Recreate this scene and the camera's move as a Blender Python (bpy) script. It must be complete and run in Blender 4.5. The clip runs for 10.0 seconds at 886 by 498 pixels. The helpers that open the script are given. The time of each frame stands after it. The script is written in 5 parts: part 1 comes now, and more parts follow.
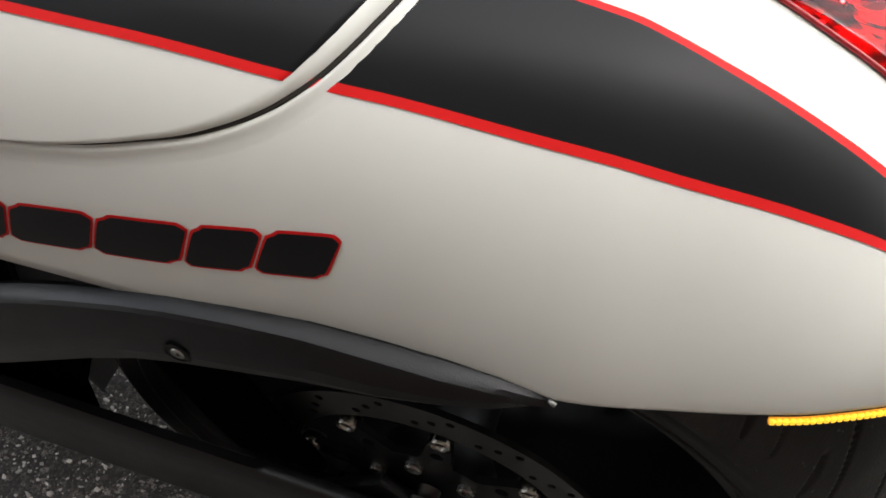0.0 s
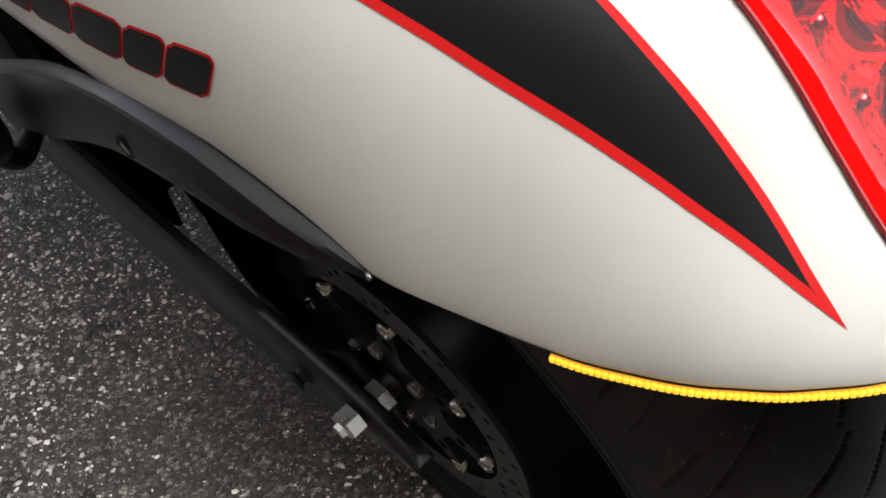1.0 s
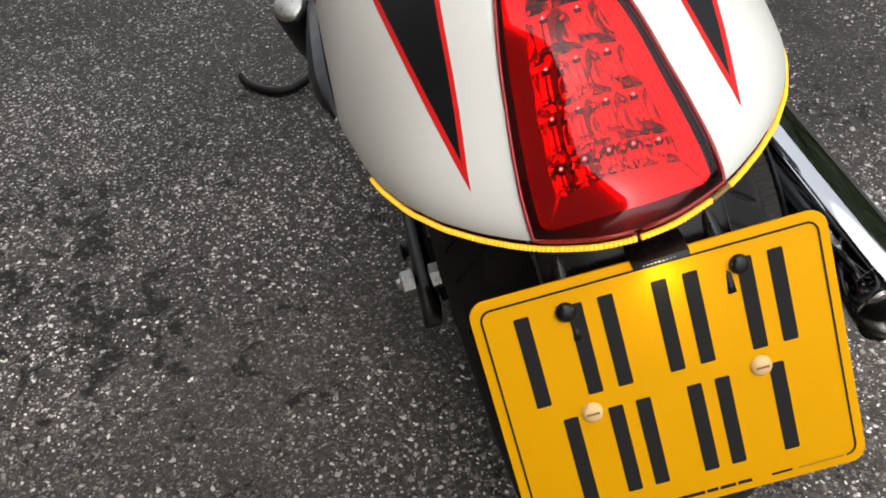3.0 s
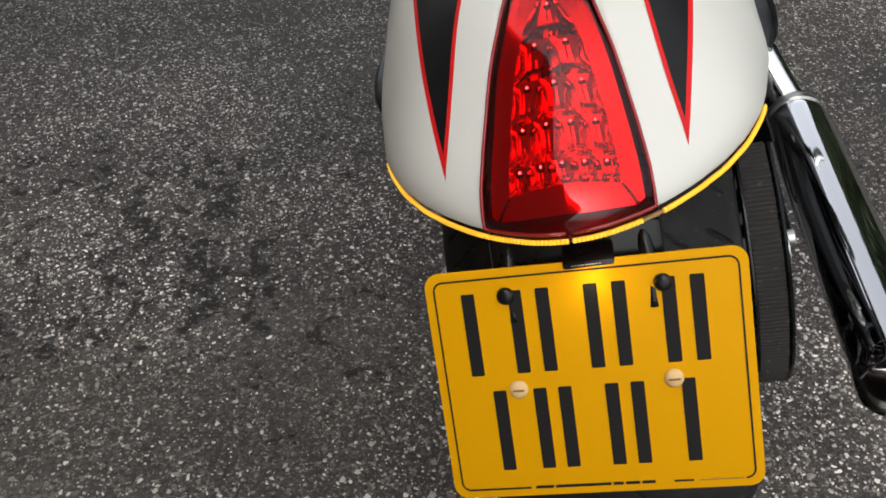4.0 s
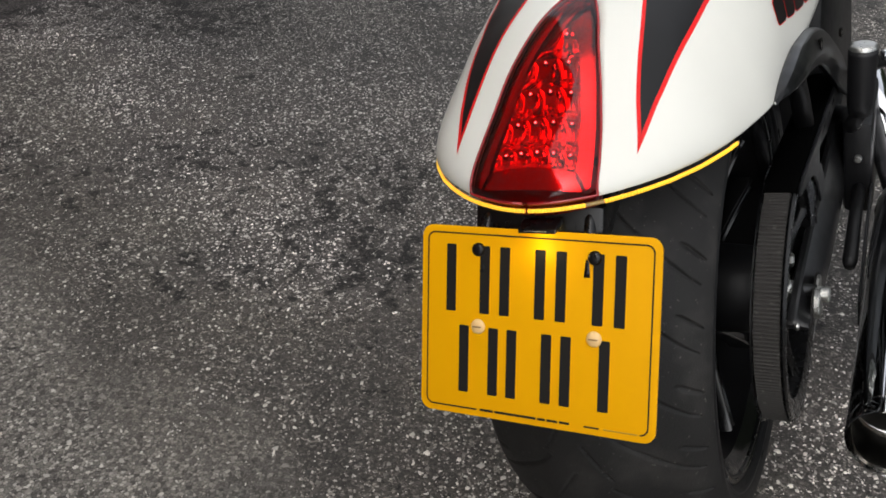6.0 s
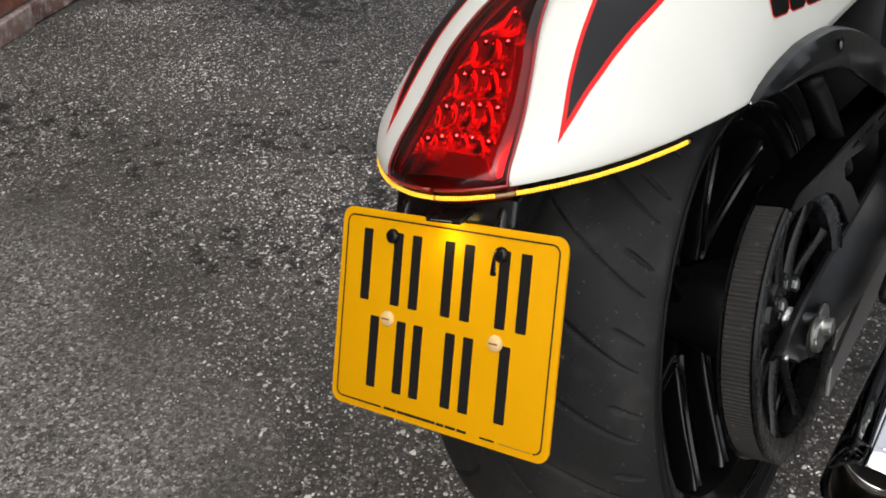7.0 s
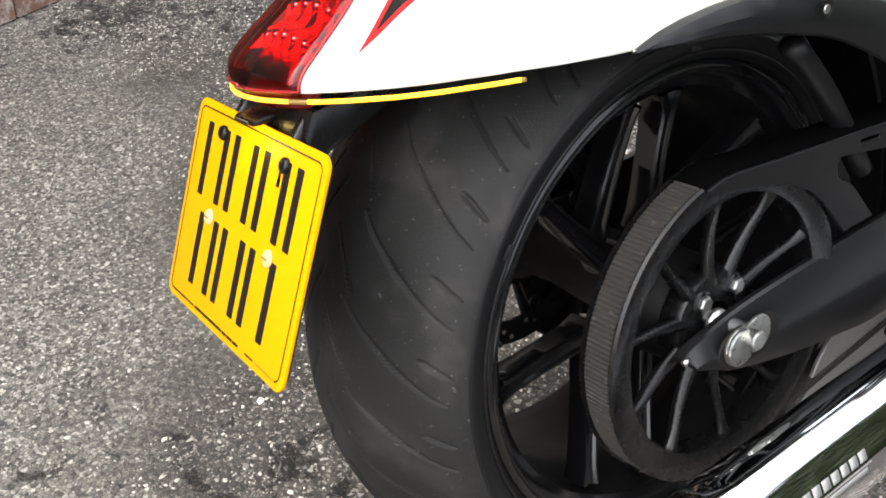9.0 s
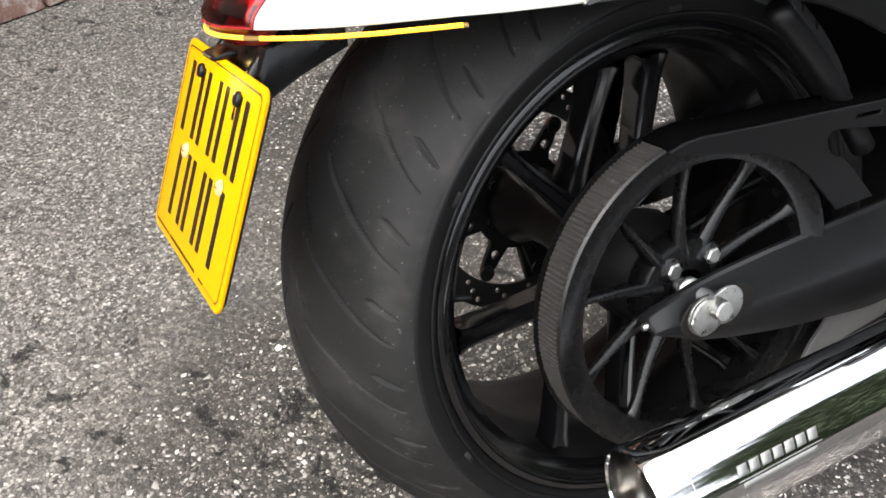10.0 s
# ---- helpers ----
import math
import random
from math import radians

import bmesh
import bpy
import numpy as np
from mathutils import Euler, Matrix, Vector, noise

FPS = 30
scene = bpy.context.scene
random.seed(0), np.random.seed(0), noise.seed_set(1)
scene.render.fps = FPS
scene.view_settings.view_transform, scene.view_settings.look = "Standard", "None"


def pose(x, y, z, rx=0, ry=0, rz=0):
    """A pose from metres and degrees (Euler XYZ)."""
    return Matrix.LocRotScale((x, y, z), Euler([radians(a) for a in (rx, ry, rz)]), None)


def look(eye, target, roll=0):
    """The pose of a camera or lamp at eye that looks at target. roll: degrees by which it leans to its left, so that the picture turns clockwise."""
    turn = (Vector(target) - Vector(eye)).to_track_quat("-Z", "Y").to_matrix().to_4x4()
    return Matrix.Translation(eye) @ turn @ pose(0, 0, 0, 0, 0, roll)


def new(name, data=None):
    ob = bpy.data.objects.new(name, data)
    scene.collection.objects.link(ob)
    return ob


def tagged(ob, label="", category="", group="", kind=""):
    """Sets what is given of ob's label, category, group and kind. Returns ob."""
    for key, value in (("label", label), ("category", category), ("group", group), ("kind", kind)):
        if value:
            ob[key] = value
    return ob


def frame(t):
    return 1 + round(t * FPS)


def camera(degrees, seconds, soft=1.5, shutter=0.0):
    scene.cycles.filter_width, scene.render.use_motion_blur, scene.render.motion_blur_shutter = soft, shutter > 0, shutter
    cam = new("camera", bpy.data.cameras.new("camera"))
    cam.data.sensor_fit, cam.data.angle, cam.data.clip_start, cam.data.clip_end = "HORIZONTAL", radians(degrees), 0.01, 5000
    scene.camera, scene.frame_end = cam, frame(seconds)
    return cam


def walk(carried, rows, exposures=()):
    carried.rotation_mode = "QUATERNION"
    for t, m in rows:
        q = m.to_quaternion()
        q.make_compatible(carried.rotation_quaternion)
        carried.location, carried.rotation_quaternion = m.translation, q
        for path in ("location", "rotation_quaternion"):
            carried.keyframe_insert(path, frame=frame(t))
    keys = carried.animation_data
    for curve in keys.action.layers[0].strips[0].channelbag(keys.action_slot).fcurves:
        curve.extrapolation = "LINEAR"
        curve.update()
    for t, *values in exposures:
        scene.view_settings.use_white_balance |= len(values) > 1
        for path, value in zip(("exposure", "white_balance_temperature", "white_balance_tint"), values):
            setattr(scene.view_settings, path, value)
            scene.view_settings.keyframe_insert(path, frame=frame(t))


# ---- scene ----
cam = camera(51.0, 10.0, soft=1.7)
PATH = [
    (0.0, pose(-0.4968, -0.1462, 0.9140, 47.060, 0.066, -69.863)),
    (0.5, pose(-0.4485, -0.2574, 0.8901, 45.017, -1.312, -56.382)),
    (1.0, pose(-0.4184, -0.3362, 0.8876, 44.875, -0.145, -45.285)),
    (1.5, pose(-0.4091, -0.4644, 0.9219, 45.601, 1.391, -35.684)),
    (2.0, pose(-0.3093, -0.5489, 0.9192, 45.075, 3.062, -24.619)),
    (2.5, pose(-0.2553, -0.6293, 0.9397, 47.076, 3.779, -16.136)),
    (2.7, pose(-0.2425, -0.6815, 0.9511, 48.421, 3.538, -13.188)),
    (3.8, pose(-0.1446, -0.8347, 1.0099, 50.629, 0.819, 1.820)),
    (4.0, pose(-0.0968, -0.8522, 1.0015, 52.015, 1.049, 5.226)),
    (4.5, pose(-0.0336, -0.8613, 1.0153, 52.736, 1.059, 10.744)),
    (5.0, pose(0.0098, -0.8973, 1.0245, 54.762, 1.544, 14.945)),
    (5.5, pose(0.0798, -0.9818, 1.0325, 55.934, 1.436, 20.149)),
    (5.7, pose(0.1115, -1.0150, 1.0396, 56.122, 0.949, 21.871)),
    (6.8, pose(0.2879, -0.8909, 1.0011, 56.430, 1.094, 32.176)),
    (7.0, pose(0.3138, -0.8682, 0.9905, 56.546, 1.167, 34.357)),
    (7.5, pose(0.3736, -0.8540, 0.9849, 56.998, 1.261, 39.592)),
    (8.0, pose(0.4683, -0.8429, 0.9812, 56.451, 0.785, 44.998)),
    (8.5, pose(0.5111, -0.7212, 0.9552, 54.775, 0.519, 49.722)),
    (9.0, pose(0.5399, -0.6027, 0.9334, 53.874, 0.397, 53.088)),
    (9.5, pose(0.5890, -0.5590, 0.9268, 54.382, 0.883, 56.258)),
    (10.0, pose(0.6406, -0.5113, 0.9122, 53.315, 1.373, 61.028)),
]
EXPOSURES = [(0.0, 1.77), (1.5, 1.62), (2.5, 1.46), (4.0, 0.92), (4.5, 0.95), (5.5, 1.03), (7.0, 1.18), (7.5, 1.25), (8.0, 1.64), (8.5, 1.93), (9.0, 2.28), (10.0, 2.35)]
walk(cam, PATH, EXPOSURES)

# ---- light: bright overcast sky ----
world = bpy.data.worlds.new("sky")
scene.world = world
world.use_nodes = True
wn = world.node_tree
sky = wn.nodes.new("ShaderNodeTexSky")
sky.sky_type, sky.sun_disc = "NISHITA", False
sky.sun_elevation, sky.sun_rotation = radians(52), radians(200)
sky.air_density, sky.dust_density, sky.ozone_density = 1.0, 4.0, 1.0
bg = wn.nodes["Background"]
bg.inputs["Strength"].default_value = 0.15
grey = wn.nodes.new("ShaderNodeHueSaturation")
grey.inputs["Saturation"].default_value = 0.25
wn.links.new(sky.outputs[0], grey.inputs["Color"])
wn.links.new(grey.outputs[0], bg.inputs["Color"])
sun = new("sun", bpy.data.lights.new("sun", "SUN"))
sun.data.energy, sun.data.angle, sun.data.color = 0.7, radians(120), (1.0, 0.97, 0.92)
sun.matrix_basis = look((-0.5, -0.9, 3.0), (0, 0, 0))

# ---- materials ----


def material(name, colour, rough=0.5, metal=0.0, coat=0.0, spec=0.5):
    """A principled material; returns it with its node tree and shader."""
    m = bpy.data.materials.new(name)
    m.use_nodes = True
    sh = m.node_tree.nodes["Principled BSDF"]
    sh.inputs["Base Color"].default_value = (*colour, 1)
    sh.inputs["Roughness"].default_value = rough
    sh.inputs["Metallic"].default_value = metal
    sh.inputs["Coat Weight"].default_value = coat
    sh.inputs["Coat Roughness"].default_value = 0.12
    sh.inputs["Specular IOR Level"].default_value = spec
    return m


def node(m, kind, **values):
    n = m.node_tree.nodes.new(kind)
    for key, v in values.items():
        n.inputs[key.replace("_", " ")].default_value = v
    return n


def wear(m, scale=60.0, amount=0.25, rough_amount=0.15, bump=0.02, dist=0.0005, fine=900.0):
    """Two scales of variation on colour and roughness, and a fine relief."""
    nt = m.node_tree
    sh = nt.nodes["Principled BSDF"]
    co = nt.nodes.new("ShaderNodeTexCoord")
    big = node(m, "ShaderNodeTexNoise", Scale=scale, Detail=6.0, Roughness=0.6)
    small = node(m, "ShaderNodeTexNoise", Scale=fine, Detail=3.0)
    for n in (big, small):
        nt.links.new(co.outputs["Object"], n.inputs["Vector"])
    base = tuple(sh.inputs["Base Color"].default_value)
    mix = nt.nodes.new("ShaderNodeMix")
    mix.data_type = "RGBA"
    mix.inputs["A"].default_value = tuple(c * (1 - amount) for c in base[:3]) + (1,)
    mix.inputs["B"].default_value = tuple(min(1, c * (1 + amount)) for c in base[:3]) + (1,)
    nt.links.new(big.outputs["Fac"], mix.inputs["Factor"])
    nt.links.new(mix.outputs["Result"], sh.inputs["Base Color"])
    r0 = sh.inputs["Roughness"].default_value
    rr = nt.nodes.new("ShaderNodeMapRange")
    rr.inputs["To Min"].default_value, rr.inputs["To Max"].default_value = max(0.02, r0 - rough_amount), min(1, r0 + rough_amount)
    nt.links.new(big.outputs["Fac"], rr.inputs["Value"])
    nt.links.new(rr.outputs[0], sh.inputs["Roughness"])
    if bump:
        b = node(m, "ShaderNodeBump", Strength=bump * 10, Distance=dist)
        nt.links.new(small.outputs["Fac"], b.inputs["Height"])
        nt.links.new(b.outputs["Normal"], sh.inputs["Normal"])
    return m


WHITE = wear(material("white_satin_paint", (0.70, 0.695, 0.635), 0.38, coat=0.15), 25, 0.02, 0.04, 0.002)
BLACKPAINT = wear(material("black_satin_paint", (0.0055, 0.0055, 0.0062), 0.34, spec=0.24), 25, 0.1, 0.04, 0.002)
REDPAINT = material("red_pinstripe_paint", (0.66, 0.012, 0.012), 0.45, spec=0.2)
PLASTIC = wear(material("black_moulded_plastic", (0.009, 0.009, 0.010), 0.42, spec=0.3), 40, 0.2, 0.08, 0.03)
SATIN = wear(material("satin_black_coating", (0.0055, 0.0055, 0.006), 0.42, spec=0.20), 50, 0.25, 0.1, 0.02)
ARMBLACK = wear(material("black_powder_coat", (0.006, 0.006, 0.0065), 0.31, spec=0.42), 50, 0.25, 0.08, 0.02)
PULLEYBLACK = wear(material("black_anodised_pulley", (0.0035, 0.0035, 0.0038), 0.27, spec=0.34), 50, 0.3, 0.08, 0.01)
GLOSSBLACK = wear(material("gloss_black_enamel", (0.003, 0.003, 0.0035), 0.28, coat=0.1, spec=0.3), 60, 0.3, 0.06, 0)
WHEELBLACK = wear(material("black_wheel_enamel", (0.0035, 0.0035, 0.004), 0.16, coat=0.3, spec=0.45), 60, 0.3, 0.08, 0)
RUBBER = wear(material("tyre_rubber", (0.0155, 0.0150, 0.0146), 0.64, spec=0.22), 22, 0.45, 0.14, 0.06, 0.0006, 500)


def dust(m, scale, low, high, colour, amount):
    """Pale specks of dust on a dark surface."""
    t = m.node_tree
    sh = t.nodes["Principled BSDF"]
    was = sh.inputs["Base Color"].links[0].from_socket
    at = t.nodes.new("ShaderNodeTexCoord")
    n = node(m, "ShaderNodeTexNoise", Scale=scale, Detail=3.0, Roughness=0.6)
    t.links.new(at.outputs["Object"], n.inputs["Vector"])
    r = t.nodes.new("ShaderNodeMapRange")
    r.inputs["From Min"].default_value, r.inputs["From Max"].default_value, r.inputs["To Max"].default_value = low, high, amount
    t.links.new(n.outputs["Fac"], r.inputs["Value"])
    mx = t.nodes.new("ShaderNodeMix")
    mx.data_type = "RGBA"
    mx.inputs["B"].default_value = (*colour, 1)
    t.links.new(r.outputs[0], mx.inputs["Factor"])
    t.links.new(was, mx.inputs["A"])
    t.links.new(mx.outputs["Result"], sh.inputs["Base Color"])
    return m


dust(RUBBER, 14, 0.50, 0.78, (0.062, 0.058, 0.054), 0.55)
dust(RUBBER, 170, 0.66, 0.74, (0.14, 0.13, 0.12), 0.6)
BELT = wear(material("belt_rubber", (0.026, 0.024, 0.022), 0.65, spec=0.3), 90, 0.5, 0.1, 0.05)
dust(BELT, 120, 0.62, 0.72, (0.12, 0.11, 0.10), 0.5)
CHROME = wear(material("chrome", (0.86, 0.86, 0.87), 0.05, 1.0), 40, 0.02, 0.03, 0)
ZINC = wear(material("zinc_plated_steel", (0.42, 0.42, 0.40), 0.30, 0.95), 120, 0.3, 0.12, 0.02)
RIVET = wear(material("polished_rivet", (0.30, 0.285, 0.25), 0.24, 1.0), 90, 0.3, 0.08, 0)
STEEL = wear(material("brushed_steel_disc", (0.08, 0.08, 0.08), 0.38, 1.0), 90, 0.3, 0.1, 0.02)
ALLOY = wear(material("grey_cast_alloy", (0.36, 0.36, 0.36), 0.45, 0.8), 90, 0.15, 0.1, 0.02)
YELLOW = wear(material("yellow_plate_plastic", (0.74, 0.352, 0.001), 0.5, spec=0.06), 30, 0.03, 0.05, 0)
INK = material("black_print", (0.010, 0.009, 0.008), 0.5, spec=0.2)
CREAM = material("cream_screw_cap", (0.75, 0.50, 0.22), 0.4)
# dark tone that paints the shade in the joint along the cowl
GAPSHADE = material("joint_shade_tone", (0.035, 0.031, 0.027), 0.8, spec=0.1)
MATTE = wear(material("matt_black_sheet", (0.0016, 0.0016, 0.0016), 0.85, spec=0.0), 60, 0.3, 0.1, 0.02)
DARKRED = wear(material("dark_red_housing", (0.13, 0.004, 0.005), 0.3), 60, 0.3, 0.1, 0)
REFLECTOR = material("red_reflector_bowl", (0.92, 0.10, 0.10), 0.10, 1.0)
RIMRED = material("deep_red_rim", (0.30, 0.010, 0.014), 0.25, coat=0.3)
REDFRAME = wear(material("red_mirror_border", (0.90, 0.08, 0.09), 0.12, 1.0), 40, 0.03, 0.03, 0)
SIDEWALL = wear(material("sidewall_rubber", (0.006, 0.006, 0.0065), 0.5, spec=0.25), 40, 0.3, 0.08, 0.02)


def clear(name, tint, rough, ior=1.45):
    m = bpy.data.materials.new(name)
    m.use_nodes = True
    nt = m.node_tree
    nt.nodes.remove(nt.nodes["Principled BSDF"])
    a = nt.nodes.new("ShaderNodeBsdfTransparent")
    a.inputs[0].default_value = (*tint, 1)
    g = nt.nodes.new("ShaderNodeBsdfGlossy")
    g.inputs["Roughness"].default_value = rough
    f = nt.nodes.new("ShaderNodeFresnel")
    f.inputs[0].default_value = ior
    mx = nt.nodes.new("ShaderNodeMixShader")
    nt.links.new(f.outputs[0], mx.inputs[0])
    nt.links.new(a.outputs[0], mx.inputs[1])
    nt.links.new(g.outputs[0], mx.inputs[2])
    nt.links.new(mx.outputs[0], nt.nodes["Material Output"].inputs[0])
    return m


LENS = clear("red_clear_lens", (0.92, 0.03, 0.035), 0.03)
SOCKET = material("dark_led_socket", (0.07, 0.0015, 0.0015), 0.2)
MOULD = wear(material("dark_grey_moulding", (0.0035, 0.0035, 0.004), 0.31, spec=0.38), 40, 0.15, 0.06, 0.03)


def glow(name, colour, strength):
    m = material(name, colour, 0.3)
    sh = m.node_tree.nodes["Principled BSDF"]
    sh.inputs["Emission Color"].default_value = (*colour, 1)
    sh.inputs["Emission Strength"].default_value = strength
    return m


AMBERLIT = glow("lit_amber_led", (1.0, 0.56, 0.035), 0.32)
AMBERBODY = glow("glowing_amber_resin", (1.0, 0.45, 0.05), 0.14)
AMBER = material("amber_resin", (0.30, 0.18, 0.05), 0.3, coat=0.4)
WARMLED = glow("lit_warm_led", (1.0, 0.72, 0.2), 8.0)
REDLED = glow("lit_red_led", (1.0, 0.8, 0.75), 10.0)

# ---- building helpers ----


def part(name, bm, mat, parent=None, label="", smooth=True, at=None, kind=""):
    """Links a bmesh as one mesh object under a thing or a part."""
    me = bpy.data.meshes.new(name)
    bm.to_mesh(me)
    bm.free()
    me.materials.append(mat)
    if smooth:
        me.shade_smooth()
    ob = new(name, me)
    if parent:
        ob.parent = parent
    if at is not None:
        ob.matrix_basis = at
    return tagged(ob, label, kind=kind)


def again(name, ob, at, parent):
    """Another object on the same mesh."""
    o = new(name, ob.data)
    o.parent = parent
    o.matrix_basis = at
    return o


def grid(rows, cols, fn, close_u=False, close_v=False):
    """A bmesh sheet of fn(i, j) points; rows or columns may be joined round."""
    bm = bmesh.new()
    v = [[bm.verts.new(fn(i, j)) for j in range(cols)] for i in range(rows)]
    for i in range(rows if close_u else rows - 1):
        for j in range(cols if close_v else cols - 1):
            a, b = (i + 1) % rows, (j + 1) % cols
            q = [v[i][j], v[i][b], v[a][b], v[a][j]]
            q = [x for k, x in enumerate(q) if x not in q[:k]]
            if len(q) > 2:
                bm.faces.new(q)
    return bm


def thick(bm, depth):
    """Gives a sheet a back side, depth metres below its faces."""
    bmesh.ops.recalc_face_normals(bm, faces=bm.faces[:])
    bmesh.ops.solidify(bm, geom=bm.faces[:], thickness=depth)
    return bm


def lathe(profile, n=64, axis="x"):
    """A closed ring of (position along the axis, radius) points turned round the axis."""
    k = len(profile)

    def fn(i, j):
        a = 2 * math.pi * i / n
        p, r = profile[j]
        if axis == "x":
            return (p, r * math.cos(a), r * math.sin(a))
        if axis == "y":
            return (r * math.cos(a), p, r * math.sin(a))
        return (r * math.cos(a), r * math.sin(a), p)

    bm = grid(n, k, fn, close_u=True)
    bmesh.ops.remove_doubles(bm, verts=bm.verts[:], dist=1e-6)
    bmesh.ops.recalc_face_normals(bm, faces=bm.faces[:])
    return bm


def spline(pts, n, closed=False):
    """Catmull-Rom points through pts."""
    P = [Vector(p) for p in pts]
    out = []
    for s in range(n + 1):
        u = s / n * (len(P) - 1)
        i = min(int(u), len(P) - 2)
        f = u - i
        a, b, c, d = P[max(i - 1, 0)], P[i], P[i + 1], P[min(i + 2, len(P) - 1)]
        out.append(0.5 * (2 * b + (c - a) * f + (2 * a - 5 * b + 4 * c - d) * f * f + (3 * b - a - 3 * c + d) * f**3))
    return out


def tube(path, radius, sides=12, caps=True):
    """A round tube along points; radius is a number or one for each point."""
    R = radius if isinstance(radius, (list, tuple)) else [radius] * len(path)
    P = [Vector(p) for p in path]
    t0 = (P[1] - P[0]).normalized()
    up = t0.orthogonal().normalized()
    rings = []
    for i, p in enumerate(P):
        t = (P[min(i + 1, len(P) - 1)] - P[max(i - 1, 0)]).normalized()
        up = (up - t * up.dot(t)).normalized()
        rings.append((p, up.copy(), t.cross(up)))

    def fn(i, j):
        p, a, b = rings[i]
        k = 2 * math.pi * j / sides
        return p + (a * math.cos(k) + b * math.sin(k)) * R[i]

    bm = grid(len(P), sides, fn, close_v=True)
    if caps:
        bm.verts.ensure_lookup_table()
        n = len(P)
        bm.faces.new([bm.verts[j] for j in range(sides)])
        bm.faces.new([bm.verts[(n - 1) * sides + j] for j in range(sides)])
    bmesh.ops.recalc_face_normals(bm, faces=bm.faces[:])
    return bm


def slab(outline, x0, x1, bevel=0.0, seg=2):
    """A plate of (y, z) outline between x0 and x1, with rounded rims."""
    bm = bmesh.new()
    a = [bm.verts.new((x0, y, z)) for y, z in outline]
    b = [bm.verts.new((x1, y, z)) for y, z in outline]
    n = len(outline)
    bm.faces.new(a)
    bm.faces.new(b[::-1])
    for i in range(n):
        bm.faces.new((a[i], b[i], b[(i + 1) % n], a[(i + 1) % n]))
    bmesh.ops.recalc_face_normals(bm, faces=bm.faces[:])
    if bevel:
        rim = [e for e in bm.edges if abs(e.verts[0].co.x - e.verts[1].co.x) < 1e-7]
        bmesh.ops.bevel(bm, geom=rim, offset=bevel, segments=seg, affect="EDGES", profile=0.5)
    return bm


def box(sx, sy, sz, bevel=0.0, at=(0, 0, 0), seg=2):
    bm = bmesh.new()
    bmesh.ops.create_cube(bm, size=1, matrix=Matrix.Translation(at) @ Matrix.Diagonal((sx, sy, sz, 1)))
    if bevel:
        bmesh.ops.bevel(bm, geom=bm.edges[:], offset=bevel, segments=seg, affect="EDGES", profile=0.5)
    return bm


def sharp(ob, degrees=35):
    """Shades smooth but for edges steeper than this."""
    ob.data.set_sharp_from_angle(angle=radians(degrees))
    return ob


def table(y, rows):
    return float(np.interp(y, [a for a, _ in rows], [b for _, b in rows]))


def smooth_table(y, rows):
    """Monotone-ish cubic through the rows."""
    X = [a for a, _ in rows]
    if y <= X[0]:
        return rows[0][1]
    if y >= X[-1]:
        return rows[-1][1]
    i = max(k for k in range(len(X) - 1) if X[k] <= y)

    def slope(k):
        if k == 0 or k == len(X) - 1:
            a, b = (0, 1) if k == 0 else (len(X) - 2, len(X) - 1)
            return (rows[b][1] - rows[a][1]) / (X[b] - X[a])
        d0 = (rows[k][1] - rows[k - 1][1]) / (X[k] - X[k - 1])
        d1 = (rows[k + 1][1] - rows[k][1]) / (X[k + 1] - X[k])
        return 0 if d0 * d1 <= 0 else 2 * d0 * d1 / (d0 + d1)

    h = X[i + 1] - X[i]
    t = (y - X[i]) / h
    return (
        (2 * t**3 - 3 * t**2 + 1) * rows[i][1]
        + (t**3 - 2 * t**2 + t) * h * slope(i)
        + (-2 * t**3 + 3 * t**2) * rows[i + 1][1]
        + (t**3 - t**2) * h * slope(i + 1)
    )


# ---- ground ----
ASPHALT = material("worn_asphalt", (0.05, 0.05, 0.05), 0.75, spec=0.35)
nt = ASPHALT.node_tree
sh = nt.nodes["Principled BSDF"]
co = nt.nodes.new("ShaderNodeTexCoord")
cell = node(ASPHALT, "ShaderNodeTexVoronoi", Scale=170.0)
cell2 = node(ASPHALT, "ShaderNodeTexVoronoi", Scale=310.0)
stain = node(ASPHALT, "ShaderNodeTexNoise", Scale=3.2, Detail=8.0, Roughness=0.66)
grit = node(ASPHALT, "ShaderNodeTexNoise", Scale=420.0, Detail=3.0)
for n in (cell, cell2, stain, grit):
    nt.links.new(co.outputs["Object"], n.inputs["Vector"])


def ramp(m, *stops):
    r = m.node_tree.nodes.new("ShaderNodeValToRGB")
    els = r.color_ramp.elements
    for k, (p, c) in enumerate(stops):
        e = els[k] if k < 2 else els.new(p)
        e.position, e.color = p, (*c, 1)
    return r


def multiply(m, a, b, factor=1.0):
    x = m.node_tree.nodes.new("ShaderNodeMix")
    x.data_type, x.blend_type = "RGBA", "MULTIPLY"
    x.inputs["Factor"].default_value = factor
    m.node_tree.links.new(a, x.inputs["A"])
    m.node_tree.links.new(b, x.inputs["B"])
    return x.outputs["Result"]


